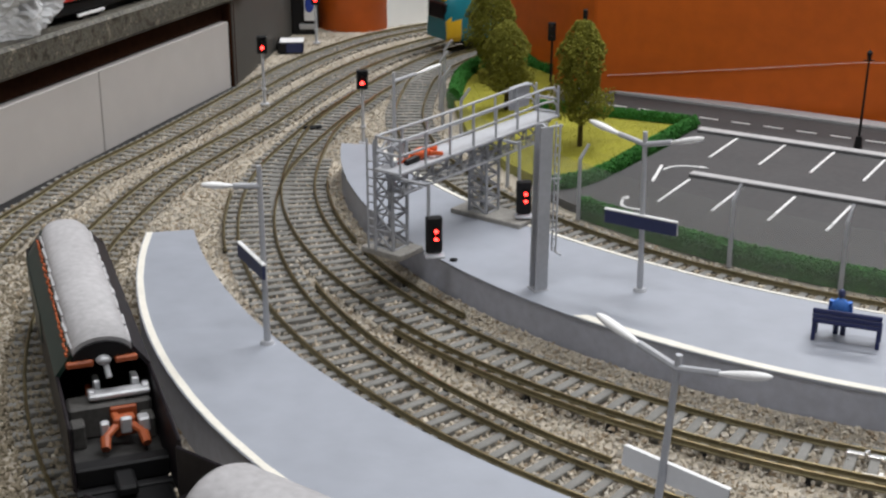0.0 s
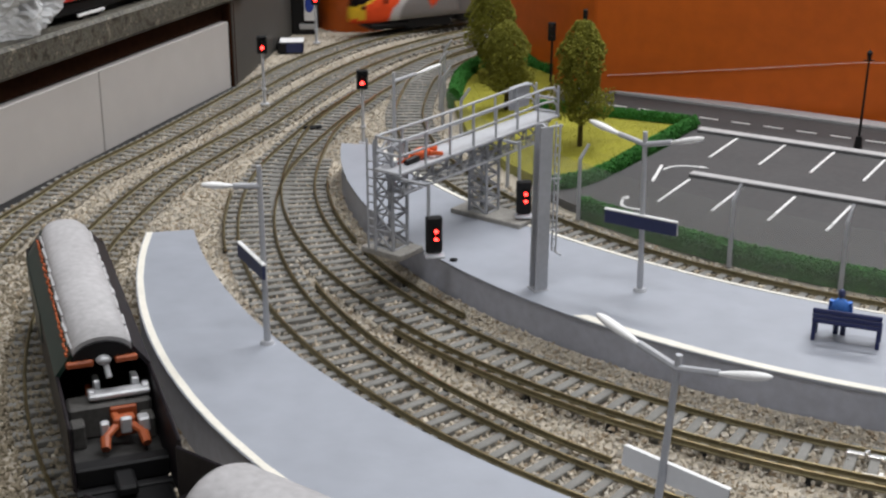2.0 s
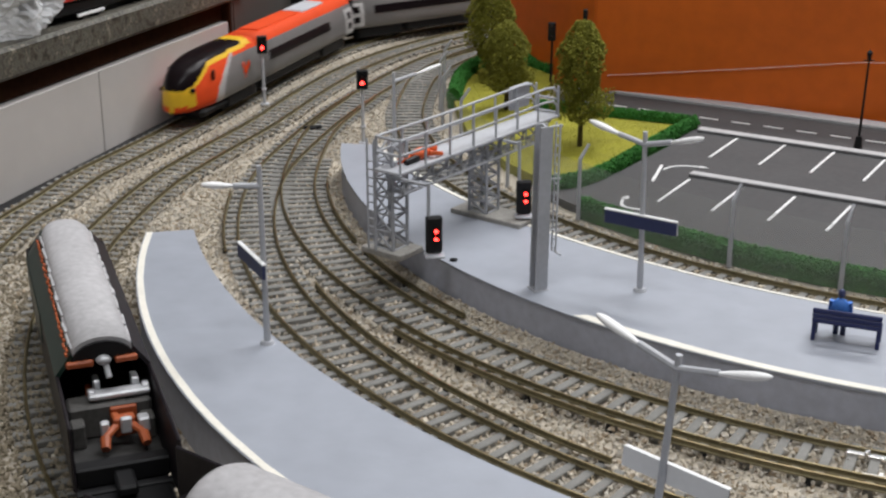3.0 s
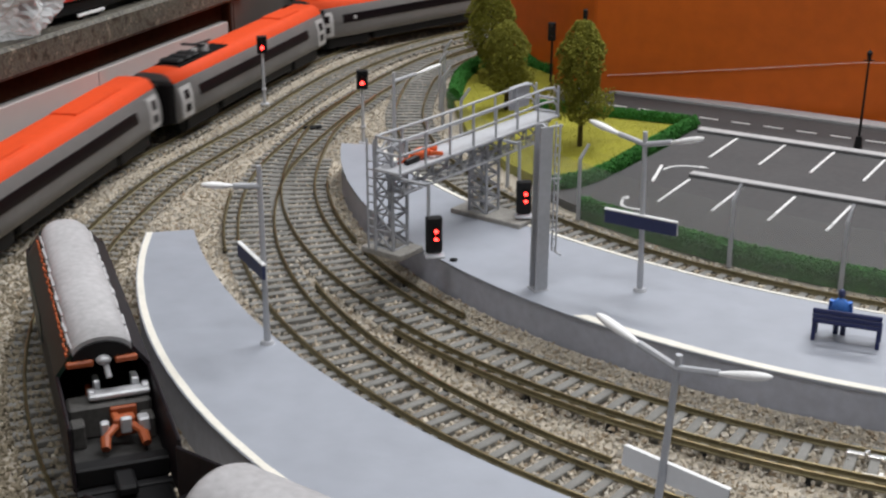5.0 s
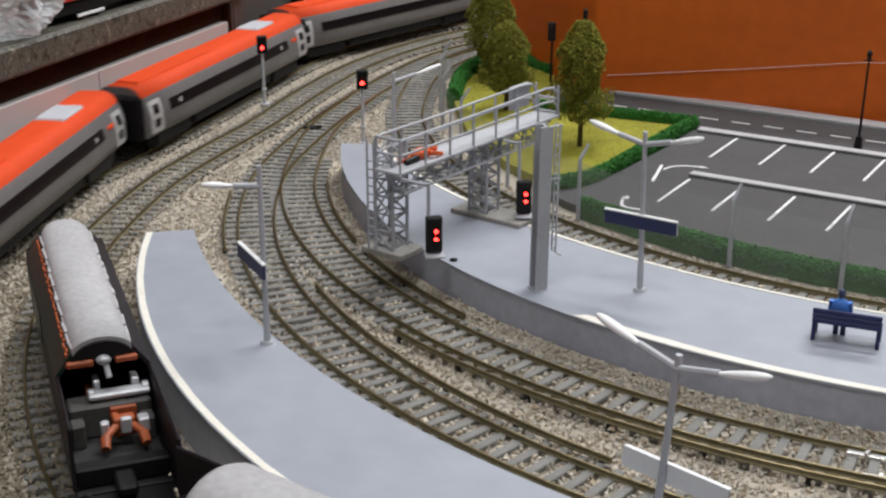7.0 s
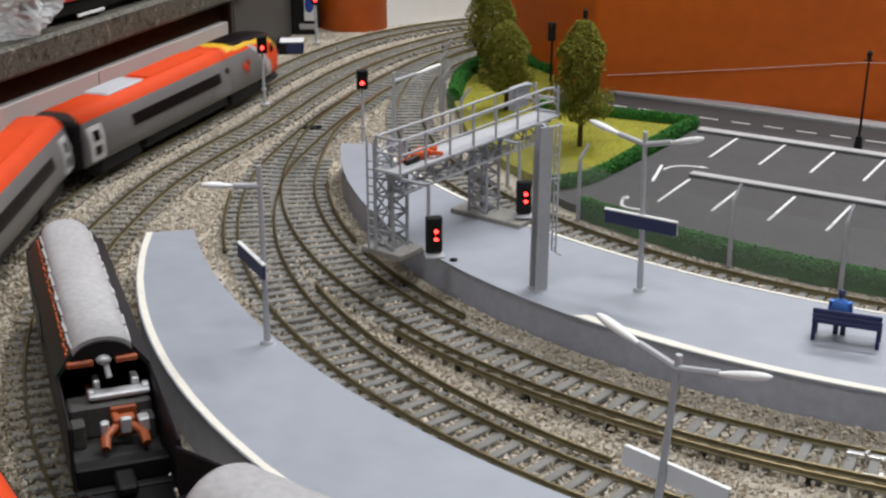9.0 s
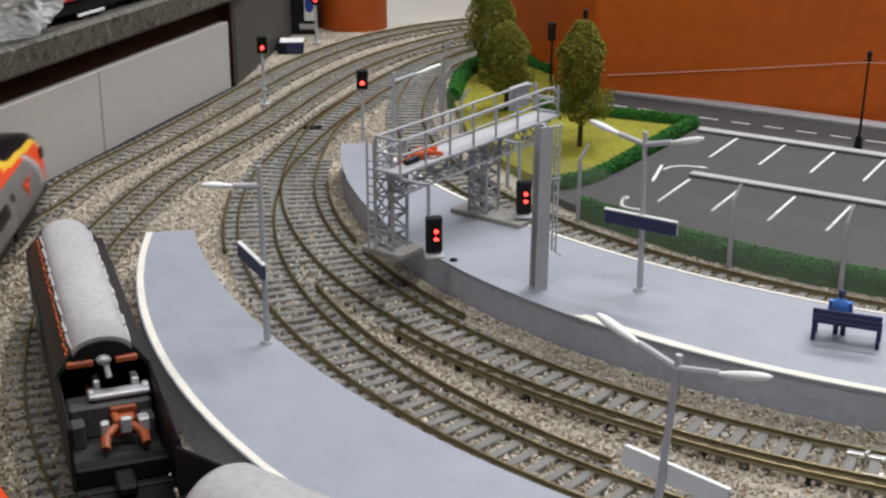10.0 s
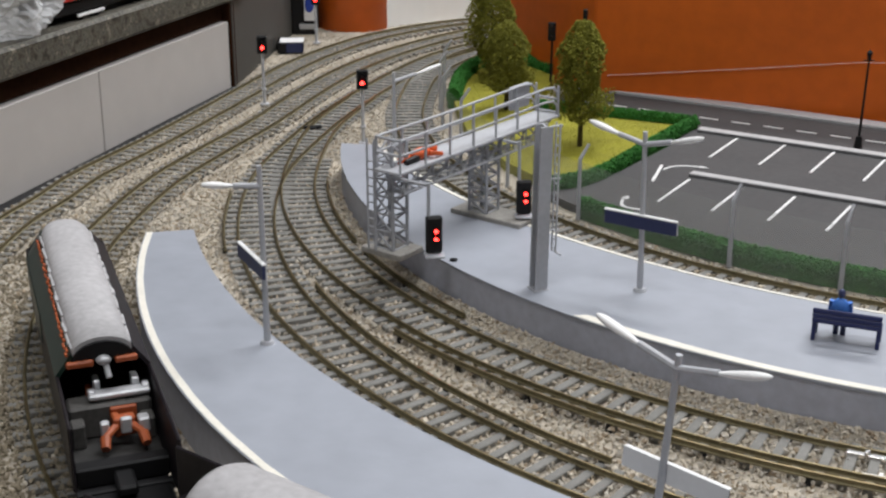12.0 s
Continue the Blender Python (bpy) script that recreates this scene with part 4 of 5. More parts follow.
def build_clutter():
    t = TILTED @ Matrix.Translation((0, 0, 0.0732))
    w = thing("wagon_on_worktop", t @ Matrix.Translation((0.150, 0.016, 0)) @ Matrix.Rotation(-0.03, 4, "Z"), "black model locomotive with red and white trim on the worktop", "model locomotive")
    bm = bmesh.new()
    box(bm, -0.075, -0.012, 0.004, 0.075, 0.012, 0.011, 0.001)
    part("chassis", bm, BLACK, w)
    bm = bmesh.new()
    box(bm, -0.060, -0.013, 0.0112, 0.070, 0.013, 0.034, 0.003)
    part("body", bm, BLACK, w)
    red = material("red_paint", (0.5, 0.03, 0.02), 0.4)
    for x0, x1, mt, nm in ((-0.070, -0.055, red, "red_panel"), (-0.054, -0.030, LAMPWHITE, "white_panel"), (0.0, 0.012, red, "red_panel"), (0.03, 0.042, LAMPWHITE, "white_panel")):
        bm = bmesh.new()
        box(bm, x0, -0.0145, 0.012, x1, -0.0132, 0.022, 0.0003)
        part(nm, bm, mt, w)
    for x in (-0.05, -0.035, 0.03, 0.045):
        bm = bmesh.new()
        rod(bm, (x, -0.0115, 0.0048), (x, 0.0115, 0.0048), 0.0050, seg=18)
        part("wheel", bm, BLACK, w)
    for x in (-0.042, 0.038):
        bm = bmesh.new()
        box(bm, x - 0.013, -0.0135, 0.0020, x + 0.013, -0.0122, 0.0036, 0.0002)
        part("side_rod", bm, LAMPWHITE, w, "bright metal rod")
    plastic = material("clear_film", (0.94, 0.95, 0.96), 0.12, scale=90, vary=0.08, bump=0.6, bump_scale=120, spec=0.8)
    plastic.node_tree.nodes["Principled BSDF"].inputs["Alpha"].default_value = 0.38
    bm = bmesh.new()
    res = bmesh.ops.create_icosphere(bm, subdivisions=5, radius=1)
    for v in res["verts"]:
        c = v.co.copy()
        k = 1 + 0.35 * noise.noise(c * 2.2) + 0.20 * abs(noise.noise(c * 5.5)) + 0.10 * noise.noise(c * 11)
        v.co = Vector((c.x * 0.038 * k, c.y * 0.026 * k, max(0.0, 0.016 + c.z * 0.022 * k)))
    bag = part("plastic_bag", bm, plastic, None)
    bag.matrix_basis = t @ Matrix.Translation((0.048, 0.024, 0))
    tagged(bag, "crumpled clear plastic bag lying on the worktop", "plastic bag")
    # black box with a sticker, and a flat blue case, behind the far track
    bx = thing("black_box", pose(-0.114, 1.090, -0.004), "black box with a blue and white sticker", "box")
    bm = bmesh.new()
    box(bm, -0.0096, 0, 0, 0.0095, 0.03, 0.12, 0.001)
    part("shell", bm, BLACK, bx)
    bm = bmesh.new()
    box(bm, 0.0008, -0.0006, 0.0116, 0.0094, -0.0001, 0.060, 0.0002)
    st = part("sticker", bm, LAMPWHITE, bx, "white sticker")
    blue = material("sticker_blue", (0.03, 0.07, 0.40), 0.4)
    bm = bmesh.new()
    ball(bm, (0.0052, -0.0007, 0.0245), 0.0052, 0.75, 0.05, 1.2, 2)
    part("blue_patch", bm, blue, st)
    bm = bmesh.new()
    box(bm, -0.0034, -0.0008, 0.0046, 0.0094, -0.0001, 0.0090, 0.0003)
    part("label_strip", bm, KERB, bx, "pale label strip")
    cs = thing("flat_case", pose(-0.1190, 1.028, -0.004, 0, 0, 4), "flat dark blue case with a white rim", "case")
    bm = bmesh.new()
    box(bm, -0.0090, -0.012, 0, 0.0110, 0.012, 0.0085, 0.001)
    part("tray", bm, BLACK, cs)
    bm = bmesh.new()
    box(bm, -0.0020, -0.0128, 0.001, 0.0105, -0.0121, 0.0078, 0.0002)
    part("side_label", bm, NAVY, cs, "navy blue side label")
    bm = bmesh.new()
    box(bm, -0.0070, -0.0125, 0.0087, 0.0112, 0.0050, 0.0093, 0.0002)
    part("rim", bm, LAMPWHITE, cs)


build_clutter()


# ---- standing rolling stock on the second track ----
GREYROOF = material("grey_roof", (0.46, 0.45, 0.46), 0.55, scale=45, vary=0.2, bump=0.15)
DARKBODY = material("dark_body", (0.016, 0.013, 0.016), 0.5, scale=40, vary=0.3, spec=0.25)
RUST = material("orange_brown", (0.36, 0.085, 0.028), 0.5, scale=90, vary=0.3)
GREEN = material("dark_green", (0.010, 0.030, 0.022), 0.4, scale=40, vary=0.2)
SILVERPART = material("silver_casting", (0.55, 0.56, 0.58), 0.35, 0.3, scale=90, vary=0.15)


def wheelset(bm, x, r=0.0062):
    for y in (-HALF - 0.001, HALF - 0.001):
        rod(bm, (x, y, r), (x, y + 0.002, r), r, seg=18)
    rod(bm, (x, -HALF, r), (x, HALF, r), 0.0012, seg=8)


def build_loco():
    m = Matrix.Translation((-0.1182, 0.4129, 0)) @ Matrix.Rotation(math.atan2(-0.927, 0.375) - 0.028, 4, "Z")
    lo = thing("diesel_locomotive", m, "dark model diesel locomotive with grey roof, one end open", "model locomotive")
    hw, far, near = 0.0150, -0.0955, 0.064
    inner = Matrix.Translation((0.0245, 0.0034, 0.0135)) @ Matrix.Diagonal((0.70, 0.76, 0.72, 1)) @ Matrix.Translation((-0.0535, 0, -0.010))

    def inside(name, boxes, mat, label=""):
        bm = bmesh.new()
        for bx in boxes:
            box(bm, *bx, bevel=0.0006, m=inner)
        return part(name, bm, mat, lo, label)

    for sgn, mt in ((-1, DARKBODY), (1, DARKBODY)):
        bm = bmesh.new()
        ys = sorted((sgn * hw, sgn * (hw - 0.0012)))
        box(bm, far + 0.004, ys[0], 0.009, near + (0.021 if sgn > 0 else 0.004), ys[1], 0.0305, 0.0005)
        part("body_side", bm, mt, lo, "very dark brown body side")
        # cant rail sloping in to the roof
        bm = bmesh.new()
        prof = [(sgn * hw, 0.0302), (sgn * 0.0098, 0.0372), (sgn * 0.0090, 0.0362), (sgn * (hw - 0.0012), 0.0296)]
        loft(bm, [[(x, y * k, z) for y, z in prof] for x, k in ((far + 0.003, 0.8), (far + 0.008, 0.96), (far + 0.014, 1), (0.0, 1), (0.031, 1))])
        part("cant_rail", bm, GREEN if sgn < 0 else DARKBODY, lo, "dark green sloping shoulder below the roof" if sgn < 0 else "dark sloping shoulder below the roof")
    bm = bmesh.new()
    loft(bm, [[(far + dx, y * k, z) for y, z in ((-hw, 0.009), (-hw, 0.030), (-0.0098, 0.036), (0.0098, 0.036), (hw, 0.030), (hw, 0.009))] for dx, k in ((0, 0.78), (0.003, 0.93), (0.006, 0.97))])
    part("cab_front", bm, DARKBODY, lo)
    bm = bmesh.new()
    box(bm, far + 0.008, -hw - 0.0004, 0.018, far + 0.070, -hw + 0.0001, 0.0290, 0.0001)
    part("side_panel", bm, GREEN, lo, "dark green side panel")
    bm = bmesh.new()
    box(bm, far + 0.003, -hw + 0.0014, 0.0085, near + 0.001, hw - 0.0014, 0.0125, 0.0006)
    part("floor", bm, material("chassis_grey", (0.032, 0.031, 0.030), 0.6, scale=60, vary=0.3), lo, "dark grey chassis floor")
    bm = bmesh.new()
    rings = []
    for x, k in ((far + 0.002, 0.60), (far + 0.004, 0.80), (far + 0.009, 0.95), (far + 0.016, 1.0), (-0.06, 1.0), (-0.02, 1.0), (0.0315, 1.0)):
        rings.append([(x, -0.0092 * k * math.cos(math.pi * i / 14), 0.0372 + 0.0048 * k * math.sin(math.pi * i / 14)) for i in range(15)] + [(x, 0.0087 * k, 0.0364), (x, -0.0087 * k, 0.0364)])
    loft(bm, rings)
    for f in bm.faces:
        f.smooth = len(f.verts) == 4
    part("roof", bm, GREYROOF, lo, "matt pale grey arched roof")
    for sgn in (-1, 1):
        bm = bmesh.new()
        for i in range(24):
            x = far + 0.012 + i * 0.0047
            w = 0.0092 + 0.0002 * math.sin(i * 2.4) + 0.0002 * math.sin(i * 5.1)
            box(bm, x, sgn * w - 0.0006, 0.0366, x + 0.0043, sgn * w + 0.0006, 0.0378 + 0.0003 * (i % 3), 0.0002)
        tagged(part("roof_edge_ridge", bm, GREYROOF, lo, "ragged moulded lugs along the roof edge"), kind="stuff")
    bm = bmesh.new()
    for i in range(30):
        x = far + 0.014 + i * 0.0038
        w = 0.0108 + 0.0003 * math.sin(i * 3.3)
        rod(bm, (x, -w, 0.0368), (x + 0.0030 + 0.0007 * math.sin(i * 1.9), -w + 0.0002, 0.0369), 0.00045, seg=6)
    part("lining", bm, RUST, lo, "thin orange lining under the roof")
    bm = bmesh.new()
    ring = [(0.0320, -0.0094 * math.cos(math.pi * i / 14), 0.0350 + 0.0060 * math.sin(math.pi * i / 14)) for i in range(15)]
    loft(bm, [[(c[0] + dx, c[1], c[2]) for c in ring] for dx in (0, 0.0012)])
    part("bulkhead", bm, BLACK, lo, "black bulkhead under the roof end")
    for y0, y1 in ((-0.0115, -0.0030), (0.0035, 0.0105)):
        bm = bmesh.new()
        box(bm, 0.0325, y0, 0.0335, 0.0345, y1, 0.0356, 0.0005)
        part("bulkhead_trim", bm, RUST, lo, "orange edge trim")
    bm = bmesh.new()
    rod(bm, (0.033, 0.0005, 0.0345), (0.0365, 0.0010, 0.0300), 0.0010, seg=8)
    ball(bm, (0.0335, 0.0, 0.0350), 0.0021, 1, 1.2, 0.8)
    part("prop_shaft", bm, SILVERPART, lo, "silver shaft")
    inside("motor_mount", [(0.0660, -0.0100, 0.0210, 0.0740, 0.0100, 0.0260), (0.0720, -0.0125, 0.0250, 0.0760, 0.0125, 0.0275), (0.0690, -0.0125, 0.0250, 0.0730, -0.0095, 0.0285), (0.0690, 0.0095, 0.0250, 0.0730, 0.0125, 0.0285), (0.0580, -0.0095, 0.0210, 0.0660, -0.0068, 0.0300), (0.0580, 0.0060, 0.0210, 0.0660, 0.0092, 0.0290), (0.0655, -0.009, 0.0120, 0.0745, 0.009, 0.0212)], SILVERPART, "silver motor mounting")
    inside("gear_frame", [(0.0560, -0.0125, 0.0150, 0.0680, -0.0098, 0.0250), (0.0770, -0.0050, 0.0150, 0.0800, 0.0060, 0.0225), (0.0770, -0.0048, 0.0160, 0.0890, -0.0018, 0.0205), (0.0840, -0.0046, 0.0130, 0.0895, 0.0040, 0.0215)], RUST, "orange-brown gear frame")
    for y in (0.0062, -0.0088):
        bm = bmesh.new()
        rod(bm, inner @ Vector((0.0880, y * 0.35, 0.0180)), inner @ Vector((0.0955, y, 0.0165)), 0.0014, 0.0011, 8)
        rod(bm, inner @ Vector((0.0955, y, 0.0165)), inner @ Vector((0.1010, y * 1.08, 0.0140)), 0.0017, 0.0014, 8)
        part("gear_leg", bm, RUST, lo, "orange-brown splayed leg")
    inside("contact_clip", [(0.0865, 0.0050, 0.0150, 0.0925, 0.0095, 0.0215), (0.0885, -0.0020, 0.0150, 0.0915, 0.0025, 0.0222), (0.0870, -0.0100, 0.0150, 0.0910, -0.0065, 0.0210)], SILVERPART)
    bm = bmesh.new()
    box(bm, near - 0.004, -0.0140, 0.0085, near + 0.0015, 0.0140, 0.0150, 0.0006)
    box(bm, near, -0.003, 0.0095, near + 0.012, 0.003, 0.0130, 0.0008)
    part("buffer_beam", bm, BLACK, lo)
    bm = bmesh.new()
    box(bm, near - 0.002, -0.0135, 0.0035, near + 0.040, 0.0135, 0.0084, 0.001)
    box(bm, near + 0.003, -0.0145, 0.0060, near + 0.006, 0.0145, 0.0094, 0.0005)
    part("coupling_frame", bm, BLACK, lo, "black coupling frame under the open end")
    bm = bmesh.new()
    box(bm, 0.0330, -0.0128, 0.0124, 0.0420, 0.0128, 0.0235, 0.0008)
    box(bm, 0.0420, -0.0128, 0.0124, 0.0480, -0.0085, 0.0205, 0.0006)
    box(bm, 0.0420, 0.0085, 0.0124, 0.0480, 0.0128, 0.0200, 0.0006)
    part("chassis_block", bm, material("chassis_block_grey", (0.075, 0.072, 0.068), 0.6, scale=70, vary=0.35), lo, "dark grey chassis block under the motor")
    for x in (-0.055, 0.037):
        bm = bmesh.new()
        for sgn in (-1, 1):
            box(bm, x - 0.022, sgn * 0.0115 - 0.001, 0.0035, x + 0.022, sgn * 0.0115 + 0.001, 0.0085, 0.0008)
        for dx in (-0.014, 0.014):
            wheelset(bm, x + dx)
        part("bogie", bm, BLACK, lo)


build_loco()


def build_standing_coach():
    s1 = I.near(0.273 + 0.436 * math.cos(radians(218.8)), 0.569 + 0.436 * math.sin(radians(218.8)))
    a, b = I.at(s1 - 0.030), I.at(s1 - 0.190)
    d = (b - a).normalized()
    m = Matrix.Translation((a + b) / 2 + Vector((0.0120, 0.006, 0))) @ Matrix.Rotation(math.atan2(d.y, d.x), 4, "Z")
    co = thing("standing_coach", m, "dark model coach with a pale grey roof behind the locomotive", "model coach")
    bm = bmesh.new()
    box(bm, -0.106, -0.0165, 0.009, 0.106, 0.0165, 0.0350, 0.001)
    part("body", bm, DARKBODY, co)
    for sgn in (-1, 1):
        bm = bmesh.new()
        ys = sorted((sgn * 0.0165, sgn * 0.0153))
        box(bm, -0.139, ys[0], 0.0100, -0.1062, ys[1], 0.0335, 0.0004)
        part("body_side", bm, DARKBODY, co)
    bm = bmesh.new()
    box(bm, -0.133, -0.0152, 0.0100, -0.1062, 0.0152, 0.0220, 0.0004)
    part("open_floor", bm, DARKBODY, co, "dark floor of the roofless end")
    bm = bmesh.new()
    rings = []
    for x, k in ((-0.1065, 0.9), (-0.104, 1.0), (0.104, 1.0), (0.1065, 0.9)):
        rings.append([(x, -0.0140 * k * math.cos(math.pi * i / 14), 0.0352 + 0.0102 * k * math.sin(math.pi * i / 14)) for i in range(15)] + [(x, 0.0135 * k, 0.0345), (x, -0.0135 * k, 0.0345)])
    loft(bm, rings)
    for f in bm.faces:
        f.smooth = len(f.verts) == 4
    part("roof", bm, GREYROOF, co, "pale grey arched roof")
    for x in (-0.07, 0.07):
        bm = bmesh.new()
        box(bm, x - 0.02, -0.0125, 0.0035, x + 0.02, -0.0105, 0.0092, 0.0008)
        box(bm, x - 0.02, 0.0105, 0.0035, x + 0.02, 0.0125, 0.0092, 0.0008)
        for dx in (-0.0125, 0.0125):
            wheelset(bm, x + dx)
        part("bogie", bm, BLACK, co)
    bm = bmesh.new()
    box(bm, -0.110, -0.006, 0.0222, -0.1062, 0.006, 0.032, 0.001)
    part("gangway", bm, BLACK, co)


build_standing_coach()


# ---- the running trains ----
SILVER = material("train_silver", (0.20, 0.190, 0.187), 0.42, 0.2, scale=25, vary=0.08)
REDROOF = material("train_red", (0.72, 0.070, 0.014), 0.65, scale=25, vary=0.08, spec=0.2)
YELLOW = material("train_yellow", (0.74, 0.45, 0.02), 0.45, scale=40, vary=0.06)
GLASS = material("train_dark_glass", (0.008, 0.005, 0.006), 0.30, scale=40, vary=0.2, spec=0.12)
TRAINWHITE = material("train_white", (0.46, 0.445, 0.44), 0.4, scale=40, vary=0.06)
BELLOWS = material("bellows", (0.008, 0.007, 0.007), 0.95, spec=0.1)
TEAL = material("train_teal", (0.01, 0.16, 0.20), 0.35, scale=40, vary=0.1)


def section(hw, zb, zt, n=44):
    """A coach section, from the lower left round over the roof to the lower right."""
    pts = []
    for i in range(n + 1):
        a = math.pi * (1 - i / n)
        c, s = math.cos(a), math.sin(a)
        y = hw * math.copysign(abs(c) ** 0.42, c)
        z = zb + (zt - zb) * (0.12 + 0.88 * abs(s) ** 0.80)
        pts.append((y * (1 - 0.24 * max(0, (z - zb) / (zt - zb) - 0.45)), z))
    return [(hw * -0.93, zb)] + pts + [(hw * 0.93, zb)]


def shell(bm, stations, rule):
    rings = [[(x, y, z) for y, z in section(hw, zb, zt)] for x, hw, zb, zt in stations]
    loft(bm, rings, smooth=True)
    for f in bm.faces:
        c = f.calc_center_median()
        f.material_index = rule(c.x, c.y, c.z)
    return bm


def bogies(car, x0, x1):
    for x in (x0, x1):
        bm = bmesh.new()
        for sgn in (-1, 1):
            box(bm, x - 0.021, sgn * 0.0135 - 0.0012, 0.0030, x + 0.021, sgn * 0.0135 + 0.0012, 0.0108, 0.0009)
        for dx in (-0.0165, 0.0165):
            wheelset(bm, x + dx)
        part("bogie", bm, BLACK, car)
    bm = bmesh.new()
    box(bm, x0 + 0.026, -0.0148, 0.0045, x1 - 0.026, 0.0148, 0.0125, 0.0015)
    part("underframe", bm, BLACK, car)


def side_y(z):
    """Half width of a car's side at height z."""
    rel = (z - 0.0110) / 0.0288
    c = math.sqrt(1 - max(0.0, (rel - 0.12) / 0.88) ** 2.5)
    return 0.0172 * c ** 0.42 * (1 - 0.24 * max(0.0, rel - 0.45))


def skin(bm, x0, x1, z0, z1, sgn, out):
    """A thin panel that follows the curved side."""
    zs = [z0 + (z1 - z0) * i / 5 for i in range(6)]
    prof = [(sgn * (side_y(z) + out), z) for z in zs] + [(sgn * (side_y(z) - 0.001), z) for z in reversed(zs)]
    loft(bm, [[(x, y, z) for y, z in prof] for x in (x0, x1)])


def side_strip(car, name, x0, x1, z0, z1, mat, label="", t=0.0005):
    """A thin panel on both sides."""
    for sgn in (-1, 1):
        bm = bmesh.new()
        skin(bm, x0, x1, z0, z1, sgn, t)
        part(name, bm, mat, car, label)


NOSE_FROM, NOSE = 0.048, 0.0915
STRIPE_X = (0.048, 0.068, 0.100, 0.1115, 0.121, 0.129, 0.136)
STRIPE_Z = (0.0385, 0.0368, 0.0360, 0.0350, 0.0295, 0.0245, 0.0215)


def nose_paint(x, y, z):
    """Livery of a cab end: 0 silver, 1 yellow, 2 black glass, 3 white, 4 orange."""
    stripe = float(np.interp(x, STRIPE_X, STRIPE_Z))
    if x < 0.062 and z > stripe - 0.0010:
        return 1 if x > 0.051 + 0.25 * abs(y) else 4
    if x < 0.074 and z > stripe and abs(y) < 0.0022:
        return 1
    if z > stripe + 0.0012:
        return 2
    if z > stripe - 0.0012:
        return 1
    if x > 0.1295 and z > 0.0130:
        return 1
    low = max(0.0, (z - 0.012) / 0.023)
    band = 0.1060 - 0.0225 * low ** 2
    if x > band + 0.0042 - 0.0018 * low:
        return 4
    if x > band - 0.0042 + 0.0018 * low:
        return 3
    return 4 if z > 0.0338 else 0


def build_car(kind, label):
    """A tilting-train car along x with its front at +x; kind: end, plain, pantograph or vent."""
    car = thing("train_car", Matrix(), label, "model train", group="cars of the red train")
    half, hw, zb, zt = 0.1185 if kind == "end" else 0.1165, 0.0172, 0.0110, 0.0398
    front = NOSE_FROM if kind == "end" else half
    roof_z = 0.0338
    bm = bmesh.new()
    shell(bm, [(x, hw, zb, zt) for x in (-half, -half / 2, 0, front / 2, front)], lambda x, y, z: 1 if z > roof_z else 0)
    part("body", bm, [SILVER, REDROOF], car, "silver sides under an orange-red roof")
    if kind == "end":
        bm = bmesh.new()
        st = []
        for i in range(91):
            t = 1 - (1 - i / 90) ** 1.6
            st.append((front + NOSE * t, hw * max(0.10, (1 - t ** 5) ** 0.5), zb - 0.0015 * t ** 3, 0.0165 + (zt - 0.0165) * (1 - t ** 6) ** 0.5))
        shell(bm, st, nose_paint)
        part("nose", bm, [SILVER, YELLOW, GLASS, TRAINWHITE, REDROOF], car, "rounded nose, yellow, orange and white, with black windscreen")
        for sgn in (-1, 1):
            bm = bmesh.new()
            ball(bm, (0.1305, sgn * 0.0098, 0.0222), 0.0022, 1.0, 0.9, 0.75)
            part("headlight", bm, GLASS, car)
            bm = bmesh.new()
            ball(bm, (0.1126, sgn * 0.0150, 0.0282), 0.0024, 0.75, 0.45, 1.5)
            part("cab_window", bm, GLASS, car)
            bm = bmesh.new()
            q = Matrix.Translation((0.0710, sgn * 0.0169, 0.0225))
            for dx, dz, r in ((-0.004, 0.003, 0.0024), (0.0, 0.0, 0.0032), (0.003, 0.004, 0.0022), (0.001, -0.004, 0.0018)):
                ball(bm, q @ Vector((dx, 0, dz)), r, 1.0, 0.16, 1.0)
            part("emblem", bm, REDROOF, car, "red painted emblem")
            bm = bmesh.new()
            skin(bm, 0.0430, 0.0460, 0.0255, 0.0285, sgn, 0.0006)
            part("vent_grille", bm, GLASS, car)
        bm = bmesh.new()
        box(bm, 0.052, -0.0140, 0.0035, 0.126, 0.0140, 0.0105, 0.003)
        part("front_skirt", bm, BLACK, car)
        w0, w1 = -0.0710, 0.0340
    else:
        w0, w1 = -half + 0.034, half - 0.027
    for sgn in (-1, 1):
        bm = bmesh.new()
        skin(bm, w0, w1, 0.0218, 0.0278, sgn, 0.0005)
        part("window_band", bm, GLASS, car, "long dark window band")
        for x in (w0 + 0.012, w1 - 0.012):
            if kind == "vent":
                bm = bmesh.new()
                skin(bm, x - 0.0012, x + 0.0012, 0.0236, 0.0260, sgn, 0.0008)
                part("window_sticker", bm, TRAINWHITE, car, "small white window sticker")
    doors = [-half + 0.010] + ([] if kind == "end" else [half - 0.010])
    for x in doors:
        for sgn in (-1, 1):
            bm = bmesh.new()
            skin(bm, x - 0.0068, x + 0.0068, 0.0130, 0.0308, sgn, 0.0006)
            d = part("door", bm, TRAINWHITE, car, "pale door")
            for z0, z1 in ((0.0235, 0.0285), (0.0160, 0.0205)):
                bm = bmesh.new()
                skin(bm, x - 0.0030, x + 0.0030, z0, z1, sgn, 0.0009)
                part("door_window", bm, GLASS, d)
    if kind == "vent":
        for sgn in (-1, 1):
            bm = bmesh.new()
            skin(bm, -half + 0.0185, -half + 0.0260, 0.0250, 0.0268, sgn, 0.0007)
            part("small_mark", bm, REDROOF, car, "small red mark beside the window")
